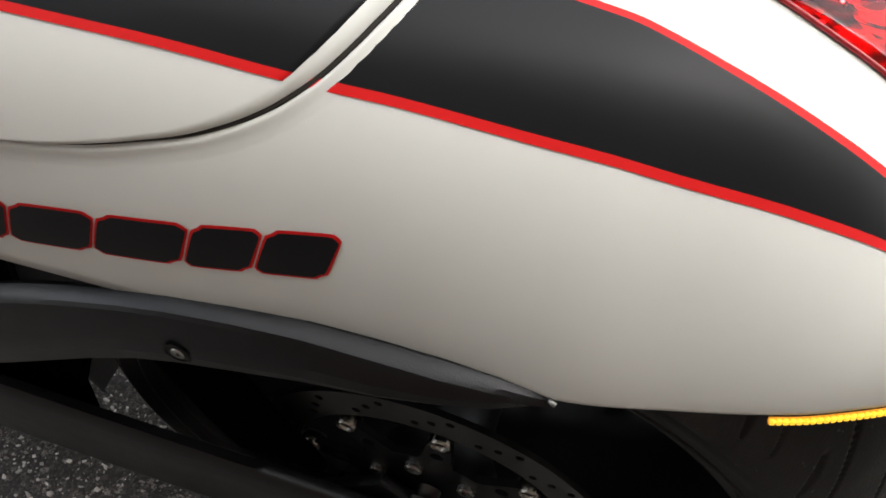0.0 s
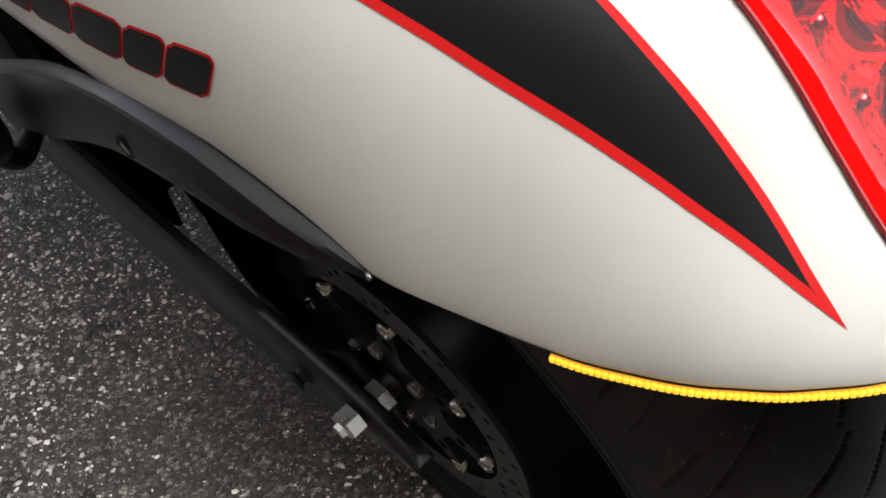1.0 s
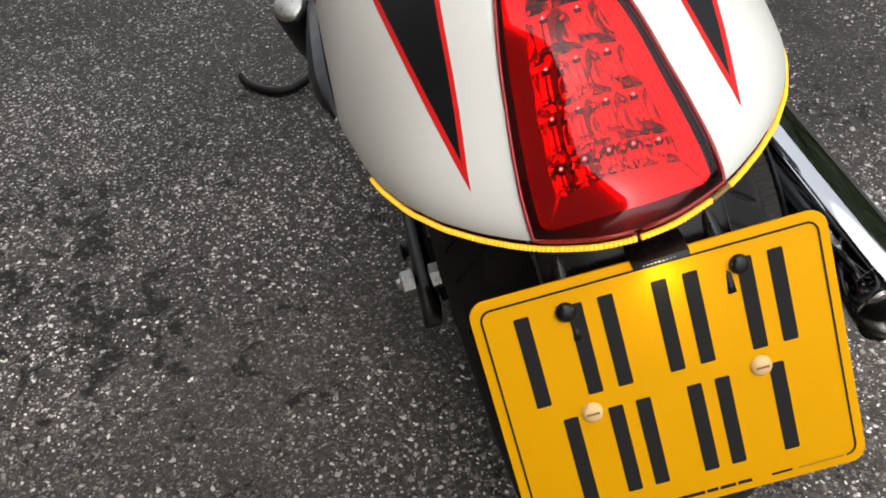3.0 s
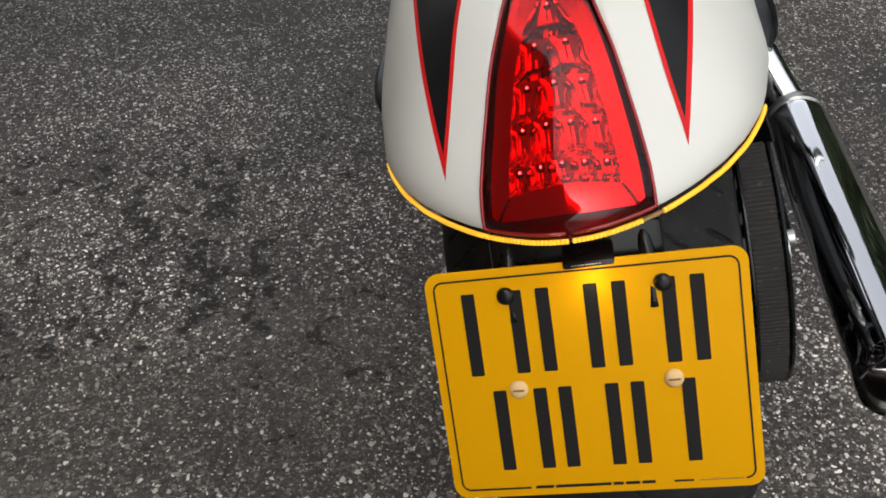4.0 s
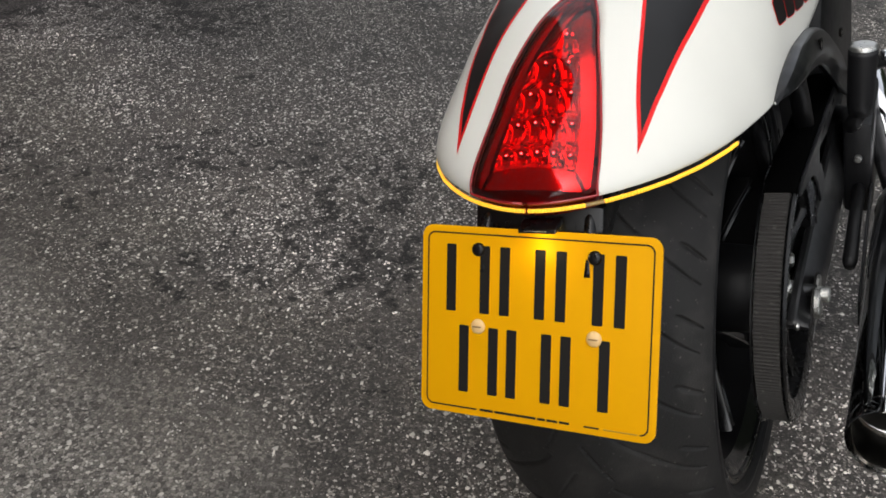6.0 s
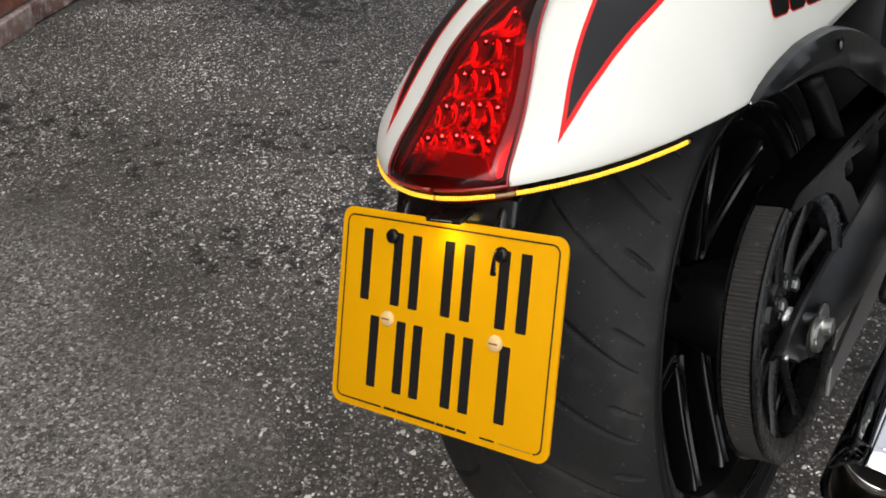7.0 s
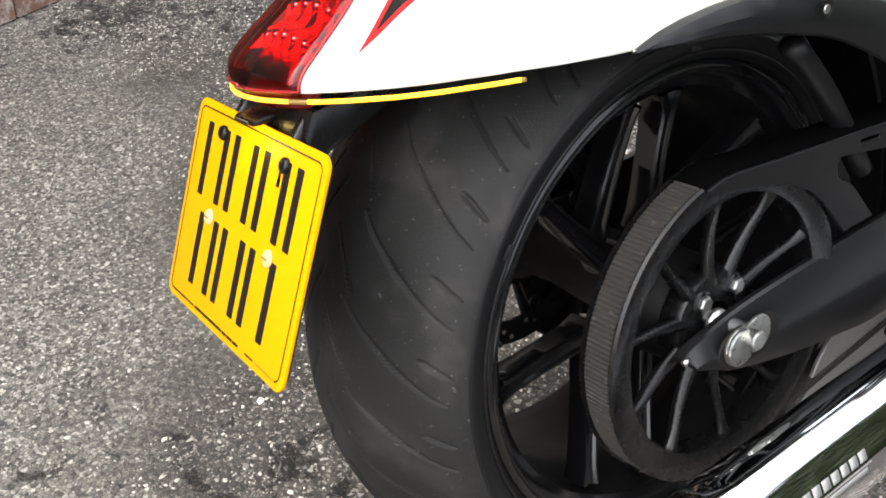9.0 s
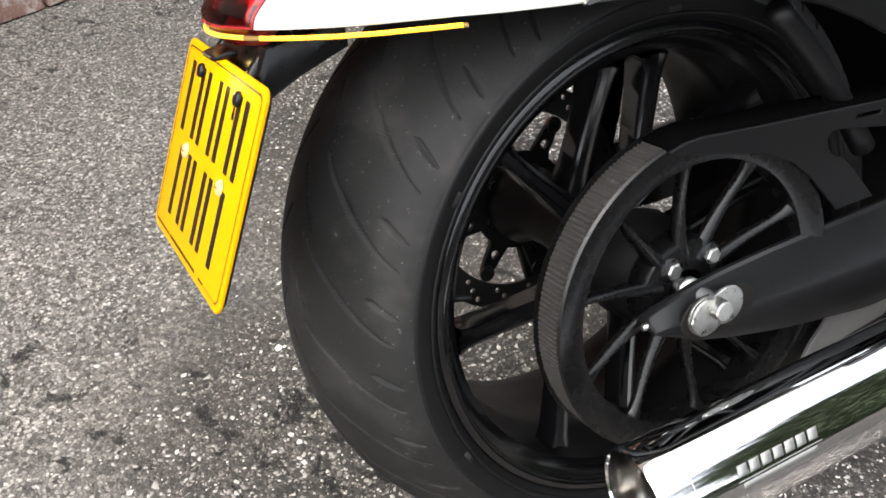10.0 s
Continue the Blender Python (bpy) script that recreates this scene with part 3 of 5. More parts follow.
def frame_fn(side):
    """The flat red border between the lens's rim and the reflector's cavity."""
    def fn(i, j):
        k = i / 60
        if k < 0.8:
            u = i / 47
            y = -.317 + (.317 - .1785) * u
            x = smooth_table(y, CAVITY)
            yo = -.3275 + (.3275 - .1116) * u
            xo = lamp_half(yo) * .89
        else:
            u = (k - 0.8) / 0.2
            y, x = -.317, .0390 * (1 - u)
            yo, xo = -.3275 - .007 * u * (2 - u), lamp_half(-.3275) * .89 * (1 - u)
        t = j / 11
        xx, yy = xo + (x - xo) * t, yo + (y - yo) * t
        return guard(side * xx, yy) + Vector((0, .0022, -.0035))
    return fn


def frame_rows(side):
    order = list(range(48, 61))[::-1] + list(range(0, 48))
    base = frame_fn(side)
    return lambda i, j: base(order[i], j)


for side in (-1, 1):
    bm = grid(61, 12, frame_rows(side))
    bmesh.ops.recalc_face_normals(bm, faces=bm.faces[:])
    part("inner_frame", bm, REDFRAME, lamp, "bright red flat border")
bm = grid(44, 25, lamp_sheet(.985, -.0205))
part("housing", bm, DARKRED, lamp, "dark red housing")
# walls of the housing
for side in (-1, 1):
    def fn(i, j):
        y = lamp_y(i / 43)
        p = guard(side * lamp_half(y) * .985, y)
        lift = -.021 + .022 * j
        return p + Vector((0, -.55 * lift, .83 * lift))
    part("housing_wall", grid(44, 2, fn), DARKRED, lamp)

ROWS = [-.1800, -.2190, -.2465, -.2720, -.2995, -.3170]


def cell_fn(row, k):
    """A deep bowl under one LED: a steep upper wall and a long fluted floor that rises to the next row."""
    count = row + 1

    def fn(i, j):
        v, u = i / 20, 2 * j / 32 - 1
        y = ROWS[row] + (ROWS[row + 1] - ROWS[row]) * v
        x = smooth_table(y, CAVITY) * (2 * (k + (u + 1) / 2) / count - 1)
        bowl = (1 - abs(u) ** 3.6) * math.sin(math.pi * v ** 1.1)
        flute = .00016 * math.cos(u * math.pi * 5.5) * math.sin(math.pi * v) ** 2
        lift = -.0046 - (.0078 if row < 4 else .0056) * bowl + flute
        return guard(x, y) + Vector((0, -.55 * lift, .83 * lift))

    return fn


led = None
for row in range(5):
    for k in range(row + 1):
        bm = grid(21, 33, cell_fn(row, k))
        bmesh.ops.recalc_face_normals(bm, faces=bm.faces[:])
        part("reflector_bowl", bm, REFLECTOR, lamp, "mirror-like red bowl")
        y = ROWS[row] - (.0025 if row else .006)
        x = smooth_table(y, CAVITY) * ((2 * k + 1) / (row + 1) - 1)
        at = Matrix.Translation(guard(x, y) + Vector((0, .0034, -.0052)))
        if led is None:
            bm = bmesh.new()
            bmesh.ops.create_uvsphere(bm, u_segments=10, v_segments=6, radius=.0009)
            led = part("led", bm, REDLED, lamp, "small bright LED", at=at)
            bm = lathe([(-.0030, .0030), (-.0012, .0030), (-.0004, .0022), (-.0004, 0)], 16, "z")
            socket = part("led_socket", bm, SOCKET, lamp, "dark socket", at=at)
        else:
            again("led", led, at, lamp)
            again("led_socket", socket, at, lamp)

# -- amber indicator strips under the mudguard's rim --


def rim_point(s):
    """The rim in plan, s from -1 (left end) over the tail to +1 (right end)."""
    a = abs(s)
    y = -.343 + (.343 - .192) * a**1.75
    x = half_width(y)
    return Vector((math.copysign(x, s), y, rim_z(y)))


RIM = [rim_point(-1 + 2 * i / 400) for i in range(401)]
LEN = [0.0]
for i in range(400):
    LEN.append(LEN[-1] + (RIM[i + 1] - RIM[i]).length)
MID = LEN[200]


def rim_at(d):
    """Place and heading along the rim, d metres to the right of its middle."""
    d += MID
    p = [float(np.interp(d, LEN, [q[k] for q in RIM])) for k in range(3)]
    q = [float(np.interp(d + .002, LEN, [q[k] for q in RIM])) for k in range(3)]
    t = Vector(q) - Vector(p)
    t.z = 0
    t.normalize()
    return Vector(p), t


def strip(name, d0, d1, lit, label):
    n = max(2, int((d1 - d0) / .004))
    prof = [(-.0005, 0), (.0014, -.0002), (.0022, -.0016), (.0014, -.0032), (-.0005, -.0034)]

    def fn(i, j):
        p, t = rim_at(d0 + (d1 - d0) * i / n)
        out = Vector((t.y, -t.x, 0))
        o, z = prof[j]
        return p + out * (o - .0010) + Vector((0, 0, z - .0050))

    bm = grid(n + 1, 5, fn, close_v=True)
    bm.verts.ensure_lookup_table()
    bm.faces.new([bm.verts[k] for k in range(5)])
    bm.faces.new([bm.verts[n * 5 + k] for k in range(5)])
    bmesh.ops.recalc_face_normals(bm, faces=bm.faces[:])
    ob = part(name, bm, AMBERBODY if lit else AMBER, bike, label, smooth=False)
    if lit:
        k = int((d1 - d0) / .0029)
        first = None
        for i in range(k):
            p, t = rim_at(d0 + (d1 - d0) * (i + .5) / k)
            out = Vector((t.y, -t.x, 0))
            m = Matrix((t, out, Vector((0, 0, 1)))).transposed().to_4x4()
            at = Matrix.Translation(p + out * .0004 + Vector((0, 0, -.0062))) @ m
            if first is None:
                first = part("led_cell", box(.0026, .0022, .0036, .0005, seg=1), AMBERLIT, ob, "lit yellow cell", at=at)
            else:
                again("led_cell", first, at, ob)
    return ob


END = LEN[-1] - MID
strip("indicator_strip", -END + .004, -.0012, True, "lit amber LED strip")
strip("indicator_strip", .0012, .052, True, "short lit amber LED strip")
strip("strip_joint", .0525, .068, False, "unlit resin joint")
strip("indicator_strip", .0685, END - .004, True, "lit amber LED strip")
strip("strip_tail", END - .0035, END + .0, False, "unlit resin end")

# -- number plate --
PLATE = Matrix.Translation((0, -.3737, .1895)) @ Matrix.Rotation(radians(-25.0), 4, "X") @ Matrix.Rotation(radians(1.6), 4, "Y")
plate = new("number_plate")
plate.parent = bike
plate.matrix_basis = PLATE
tagged(plate, "yellow rear number plate with black bars")


def rounded(w, h, r, n=8):
    pts = []
    for cx, cz, a0 in ((w / 2 - r, h / 2 - r, 0), (-w / 2 + r, h / 2 - r, 90), (-w / 2 + r, -h / 2 + r, 180), (w / 2 - r, -h / 2 + r, 270)):
        for k in range(n + 1):
            a = radians(a0 + 90 * k / n)
            pts.append((cx + r * math.cos(a), cz + r * math.sin(a)))
    return pts


def flat(outline, y0, y1, bevel=0.0):
    """A plate of (x, z) outline standing in the plane y."""
    bm = slab(outline, y0, y1, bevel)
    for v in bm.verts:
        v.co = Vector((v.co.y, v.co.x, v.co.z))
    bmesh.ops.recalc_face_normals(bm, faces=bm.faces[:])
    return bm


sharp(part("plate_panel", flat(rounded(.228, .178, .011), 0, .003, .0006), YELLOW, plate))


def bar(x0, x1, z0, z1, name="character_bar", mt=None, r=.0):
    o = [(x0, z0), (x1, z0), (x1, z1), (x0, z1)]
    if r:
        o = [((x0 + x1) / 2 + a, (z0 + z1) / 2 + b) for a, b in rounded(x1 - x0, z1 - z0, r, 3)]
    return part(name, flat(o, -.0004, .0002), mt or INK, plate, smooth=False)


STROKE = .0098
for row, cells in (((.009, .072), ((-.088, -.044), (-.034, .010), (.020, .064), (.074, .084))), ((-.067, -.0035), ((-.074, -.0345), (-.026, .0175), (.026, .0715)))):
    for x0, x1 in cells:
        for xa in ((x0, x1 - STROKE) if x1 - x0 > .02 else (x0,)):
            bar(xa, xa + STROKE, *row, r=.001)
# border line, broken along the foot for the small print
o, i = rounded(.216, .166, .0075), rounded(.2132, .1632, .0061)
bm = bmesh.new()
va, vb = [bm.verts.new((x, -.0004, z)) for x, z in o], [bm.verts.new((x, -.0004, z)) for x, z in i]
n = len(o)
for k in range(n):
    a, b = o[k], o[(k + 1) % n]
    if (a[1] + b[1]) / 2 < -.0815 and abs((a[0] + b[0]) / 2) < .05:
        continue
    bm.faces.new((va[k], va[(k + 1) % n], vb[(k + 1) % n], vb[k]))
part("border_line", bm, INK, plate, smooth=False)
for x0, x1 in ((-.1005, -.055), (.050, .064)):
    bar(x0, x1, -.0830, -.0816, "border_line")
for x0, x1 in ((-.0515, -.038), (-.0365, .0045), (.006, .0135), (.015, .0255), (.027, .0365)):
    bar(x0, x1, -.0832, -.0810, "print_bar")
bar(.068, .0985, -.0829, -.0819, "print_bar", material("faint_print", (.30, .16, .01), .5))
# fixing screws
SLOT = material("screw_slot", (.22, .12, .04), .5)
for x, z, black in ((-.0545, -.0033, 0), (.0570, -.0028, 0), (-.0552, .0685, 1), (.0557, .0684, 1)):
    at = Matrix.Translation((x, -.0005, z))
    mt = GLOSSBLACK if black else CREAM
    if black:
        s = part("fixing_bolt", lathe([(0, .0064), (-.0018, .0064), (-.0036, .0052), (-.0042, .003), (-.0042, 0)], 20, "y"), mt, plate, "black bolt", at=at)
    else:
        s = part("fixing_screw", lathe([(0, .0070), (-.0016, .0066), (-.0030, .0048), (-.0034, 0)], 24, "y"), mt, plate, "cream plastic screw", at=at)
        part("slot", box(.0085, .0006, .0014, at=(0, -.0034, 0)), SLOT, plate, smooth=False, at=at)
# backing sheet, bracket arms and lamp over the plate
sharp(part("backing_sheet", flat(rounded(.222, .172, .011), .0032, .0062, .0008), PLASTIC, plate))
bracket = new("plate_bracket")
bracket.parent = bike
tagged(bracket, "glossy black plate bracket")
for s in (-1, 1):
    path = spline([(s * .050, -.3490, .232), (s * .050, -.334, .258), (s * .048, -.316, .276), (s * .045, -.292, .290)], 14)
    part("bracket_arm", tube(path, [.0055] * 15, 12), GLOSSBLACK, bracket)
sharp(part("bracket_box", slab([(-.318, .284), (-.25, .293), (-.25, .270), (-.295, .255), (-.322, .243), (-.336, .243), (-.330, .262)], -.062, .062, .005), GLOSSBLACK, bracket))
plamp = new("plate_lamp")
plamp.parent = bike
plamp.matrix_basis = Matrix.Translation((.0095, -.3395, .2775)) @ Matrix.Diagonal((.85, .75, .5, 1))
tagged(plamp, "small black lamp lighting the plate")
sharp(part("lamp_pod", slab([(-.016, -.003), (-.013, .003), (.004, .0075), (.012, .006), (.012, -.004), (-.008, -.005)], -.021, .021, .002), GLOSSBLACK, plamp))
for k in range(9):
    x = -.013 + k * .0028
    part("print_bar", box(.0018, .0004, .0018, at=(x, -.0152, .0005)), ALLOY, plamp, smooth=False)
part("lamp_window", box(.020, .004, .0008, at=(0, -.006, -.0054)), WARMLED, plamp, smooth=False)

glowlamp = new("plate_lamp_light", bpy.data.lights.new("plate_lamp_light", "POINT"))
glowlamp.data.energy, glowlamp.data.shadow_soft_size, glowlamp.data.color = 0.011, .004, (1.0, .80, .40)
glowlamp.parent = bike
glowlamp.matrix_basis = Matrix.Translation((.0095, -.3575, .2640))

# -- rear wheel --
wheel = new("rear_wheel")
wheel.parent = bike
tagged(wheel, "black alloy rear wheel with a wide tyre")
SECTION = [(0, .3310), (.015, .3303), (.03, .3275), (.045, .3225), (.06, .3155), (.085, .3040), (.105, .2925), (.118, .2810), (.126, .2710), (.1282, .2662)]
WALLP = [(.1282, .2664), (.1296, .2640), (.1293, .2605), (.1262, .2510), (.1222, .2445), (.1175, .2395), (.112, .2365)]


def tyre_points():
    """Arc positions across the tread as (x, radius)."""
    pts = spline([(x, r, 0) for x, r in SECTION], 64)
    return [(-p.x, p.y) for p in pts[:0:-1]] + [(p.x, p.y) for p in pts]


TP = tyre_points()
NT = 2200
STEP = 360 / 26


def groove(x, deg):
    """Depth of the tread at a place across and round the tyre."""
    s = abs(x)
    d = 0.0
    a = deg + (0 if x > 0 else STEP / 2)
    # long sweeping grooves, short slits on the shoulder, grooves by the middle
    for s0, s1, start, turn, bend, wide in ((.030, .117, 132.3, 14.1, .80, .42), (.100, .121, 138.8, 2.6, 1.0, .55), (.004, .034, 136.0, 9.0, 1.1, .40)):
        if s0 < s < s1:
            c = (s - s0) / (s1 - s0)
            miss = abs((a - start - turn * c**bend + STEP / 2) % STEP - STEP / 2)
            width = wide * (.55 + .6 * math.sin(math.pi * min(1, c + .1)) ** .7)
            d = max(d, min(1, 1.8 * (1 - miss / width)))
    return .0040 * d


def tyre_fn(i, j):
    deg = 360 * i / NT
    x, r = TP[j]
    r -= groove(x, deg)
    return (x, r * math.cos(radians(deg)), r * math.sin(radians(deg)))


bm = grid(NT, len(TP), tyre_fn, close_u=True)
bmesh.ops.recalc_face_normals(bm, faces=bm.faces[:])
tyre = part("tyre", bm, RUBBER, wheel, "wide worn black rubber tyre")
for s in (-1, 1):
    part("sidewall", lathe([(s * p.x, p.y) for p in spline([(a, b, 0) for a, b in WALLP], 18)], 160), SIDEWALL, wheel, "darker smooth sidewall")
# raised band and wear marks on the flank
for s in (-1, 1):
    part("bead_ring", lathe([(s * .1225, .2485), (s * .1262, .2488), (s * .1262, .2458), (s * .1215, .2440)], 128), SIDEWALL, wheel)
mark = None
for k in range(6):
    a = radians(25 + 60 * k)
    at = Matrix.Rotation(a, 4, "X") @ Matrix.Translation((.1268, .2535, 0))
    if mark is None:
        mark = part("moulded_mark", box(.0016, .008, .014, .0005, seg=1), RUBBER, wheel, at=at)
    else:
        again("moulded_mark", mark, at, wheel)

RIM_P = [(.1100, .2385), (.1180, .2395), (.1203, .2368), (.1196, .2322), (.1158, .2300), (.1132, .2255), (.1070, .2190), (.1000, .2125), (.0640, .2110), (.0470, .2060), (.0220, .2060), (.0060, .2170),
         (-.0500, .2235), (-.0900, .2260), (-.1130, .2290), (-.1180, .2320), (-.1190, .2380)]
rim = sharp(part("rim", lathe(RIM_P[:8], 144), WHEELBLACK, wheel, "gloss black rim"), 50)
sharp(part("barrel", lathe(RIM_P[7:], 144), SATIN, rim, "satin black barrel"), 50)
part("rim_bead", lathe([(.1160 + .0022 * math.cos(k * math.pi / 5), .2296 + .0022 * math.sin(k * math.pi / 5)) for k in range(11)], 144), GLOSSBLACK, wheel)


def spoke_bar(r0, a0, x0, r1, a1, x1, w0, w1):
    """A cast spoke with a channelled face, from (radius, angle, x) near the hub to the same at the rim."""
    p0 = Vector((x0, r0 * math.cos(radians(a0)), r0 * math.sin(radians(a0))))
    p1 = Vector((x1, r1 * math.cos(radians(a1)), r1 * math.sin(radians(a1))))
    d = (p1 - p0).normalized()
    side = Vector((1, 0, 0)).cross(d).normalized()
    up = d.cross(side).normalized()
    if up.x < 0:
        up = -up
    ring = [(-1, -.9), (-1, .75), (-.86, .95), (-.55, 1), (-.35, .80), (.35, .80), (.55, 1), (.86, .95), (1, .75), (1, -.9), (.5, -1), (-.5, -1)]

    def fn(i, j):
        u = i / 14
        w = w0 + (w1 - w0) * u + .004 * max(0, (u - .86) / .14) ** 2 + .004 * max(0, (.12 - u) / .12)
        a, b = ring[j]
        return p0 + (p1 - p0) * u + side * a * w + up * b * (.016 - .003 * math.sin(math.pi * u))

    bm = grid(15, 12, fn, close_v=True)
    bmesh.ops.recalc_face_normals(bm, faces=bm.faces[:])
    return bm


for r0, a0, a1, w0, w1 in ((.045, 126, 132, .0135, .0075), (.060, 64, 82, .010, .0120), (.088, 124, 96.5, .012, .0095), (.070, 205, 182.5, .012, .0100), (.070, 213, 238, .011, .0085),
                           (.060, 284, 262, .011, .009), (.060, 284, 306, .011, .009), (.060, 350, 335, .011, .009), (.060, 356, 12, .011, .009), (.060, 66, 40, .011, .009)):
    sharp(part("spoke", spoke_bar(r0, a0, .046, .2085, a1, .078, w0, w1), WHEELBLACK, wheel), 30)
sharp(part("hub", lathe([(-.125, .030), (-.125, .046), (-.108, .046), (-.09, .034), (-.05, .032), (.03, .038), (.085, .056), (.122, .054), (.138, .048), (.138, .020)], 48), SATIN, wheel))
part("valve", tube([(.02, -.197, 0), (.035, -.178, .002), (.045, -.165, .003)], [.004, .0035, .003], 10), PLASTIC, wheel)

# -- rear brake disc on the left --
disc = new("brake_disc")
disc.parent = bike
tagged(disc, "drilled steel brake disc with black carrier")


def pierced(outline, holes, x0, x1):
    """A plate of (y, z) outline with holes, between x0 and x1."""
    bm = bmesh.new()
    edges = []
    for loop in (outline, *holes):
        v = [bm.verts.new((x0, y, z)) for y, z in loop]
        edges += [bm.edges.new((v[k], v[(k + 1) % len(v)])) for k in range(len(v))]
    bmesh.ops.triangle_fill(bm, use_beauty=True, use_dissolve=False, edges=edges)
    ext = bmesh.ops.extrude_face_region(bm, geom=bm.faces[:])
    for v in ext["geom"]:
        if isinstance(v, bmesh.types.BMVert):
            v.co.x = x1
    bmesh.ops.recalc_face_normals(bm, faces=bm.faces[:])
    return bm


def circle(cy, cz, r, n, a0=0.0):
    return [(cy + r * math.cos(a0 + 2 * math.pi * k / n), cz + r * math.sin(a0 + 2 * math.pi * k / n)) for k in range(n)]


holes = [circle(0, 0, .107, 72)]
for k in range(16):
    for r, d in ((.1150, 0), (.1220, .10), (.1300, .20)):
        a = 2 * math.pi * k / 16 + d
        holes.append(circle(r * math.cos(a), r * math.sin(a), .0033, 8))
sharp(part("disc_ring", pierced(circle(0, 0, .1385, 96), holes, -.1325, -.1280), STEEL, disc, "drilled steel ring"))
car = []
for k in range(96):
    a = 2 * math.pi * k / 96
    lobe = max(0, math.cos(8 * (a - radians(55)))) ** 1.3
    car.append(((.060 + .047 * lobe) * math.cos(a), (.060 + .047 * lobe) * math.sin(a)))
win = [circle(.072 * math.cos(radians(55 + 45 * k)), .072 * math.sin(radians(55 + 45 * k)), .0055, 12) for k in range(8)]
sharp(part("carrier", pierced(car, win, -.1345, -.1285), SATIN, disc))
bolt = None
for k in range(8):
    a = radians(55 + 45 * k)
    at = Matrix.Translation((0, .0965 * math.cos(a), .0965 * math.sin(a)))
    pr = [(-.1270, .0), (-.1270, .0080), (-.1350, .0080), (-.1366, .0070), (-.1364, .0052), (-.1344, .0044), (-.1344, 0)]
    if bolt is None:
        bolt = sharp(part("rivet", lathe(pr, 20), RIVET, disc, "bright round rivet", at=at))
        ring = sharp(part("rivet_washer", lathe([(-.1282, .0100), (-.1262, .0100), (-.1252, .0088), (-.1252, .0058), (-.1262, .0050), (-.1262, 0)], 20), MOULD, disc, "dark ringed washer", at=at))
    else:
        again("rivet", bolt, at, disc)
        again("rivet_washer", ring, at, disc)
bolt = None
for k in range(6):
    a = radians(20 + 60 * k)
    at = Matrix.Translation((0, .042 * math.cos(a), .042 * math.sin(a)))
    pr = [(-.125, .0068), (-.1380, .0068), (-.1390, .0058), (-.1390, .0036), (-.1340, .0033), (-.1340, 0)]
    if bolt is None:
        bolt = sharp(part("disc_bolt", lathe(pr, 12), ZINC, disc, "bright socket bolt", at=at))
    else:
        again("disc_bolt", bolt, at, disc)
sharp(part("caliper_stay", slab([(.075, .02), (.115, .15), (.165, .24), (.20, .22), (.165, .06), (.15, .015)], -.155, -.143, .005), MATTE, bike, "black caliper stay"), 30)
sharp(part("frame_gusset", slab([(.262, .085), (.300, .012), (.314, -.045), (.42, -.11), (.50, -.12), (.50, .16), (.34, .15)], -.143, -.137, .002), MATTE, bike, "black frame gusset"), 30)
caliper = new("brake_caliper")
caliper.parent = bike
tagged(caliper, "black brake caliper over the disc")
sharp(part("caliper_body", slab([(.085, -.06), (.15, -.045), (.175, -.085), (.160, -.13), (.11, -.155), (.07, -.13), (.07, -.085)], -.148, -.101, .008), SATIN, caliper), 30)
sharp(part("caliper_mount", slab([(-.002, -.068), (.10, -.05), (.10, -.165), (.055, -.178), (.010, -.135)], -.150, -.139, .004), SATIN, caliper), 30)
sharp(part("caliper_arm", slab([(-.02, -.02), (.03, .03), (.11, -.045), (.1, -.11), (.05, -.09)], -.153, -.141, .004), SATIN, caliper), 30)

# -- belt pulley on the right --
pulley = new("belt_pulley")
pulley.parent = bike
tagged(pulley, "black spoked belt pulley with a ridged drive belt")
TEETH = 210


def belt_fn(i, j):
    a = 2 * math.pi * i / (TEETH * 4)
    high = (i % 4) in (0, 1)
    x, r = [(.1475, .147), (.1475, .1545), (.1482, .1562 if high else .1547), (.1750, .1562 if high else .1547), (.1755, .1545), (.1755, .147)][j]
    return (x, r * math.cos(a), r * math.sin(a))


bm = grid(TEETH * 4, 6, belt_fn, close_u=True)
bmesh.ops.recalc_face_normals(bm, faces=bm.faces[:])
part("belt", bm, BELT, pulley, "ridged rubber drive belt", smooth=False)
sharp(part("pulley_ring", lathe([(.1760, .144), (.1760, .1555), (.1785, .1568), (.1812, .1552), (.1818, .1500), (.1795, .1350), (.1770, .1290), (.154, .1280), (.154, .144)], 128), PULLEYBLACK, pulley), 40)
sharp(part("inner_flange", lathe([(.1468, .144), (.1468, .1590), (.1448, .1590), (.1435, .144)], 96), PULLEYBLACK, pulley), 40)


def pulley_spoke():
    rows = []
    for k in range(11):
        u = k / 10
        r = .030 + .1005 * u
        w = .0042 + .0065 * (1 - u) ** 2.2 + .005 * max(0, (u - .82) / .18) ** 2
        x = .163 + .011 * u - .006 * math.sin(math.pi * u)
        rows.append((r, w, x))
    ring = [(-1, -1), (-.95, 0), (-.35, 1), (.35, 1), (.95, 0), (1, -1)]

    def fn(i, j):
        r, w, x = rows[i]
        a, b = ring[j]
        return (x - .010 + .010 * (b + 1) / 2 * (1 if abs(a) < .5 else .8), r, a * w)

    bm = grid(11, 6, fn, close_v=True)
    bmesh.ops.recalc_face_normals(bm, faces=bm.faces[:])
    return bm


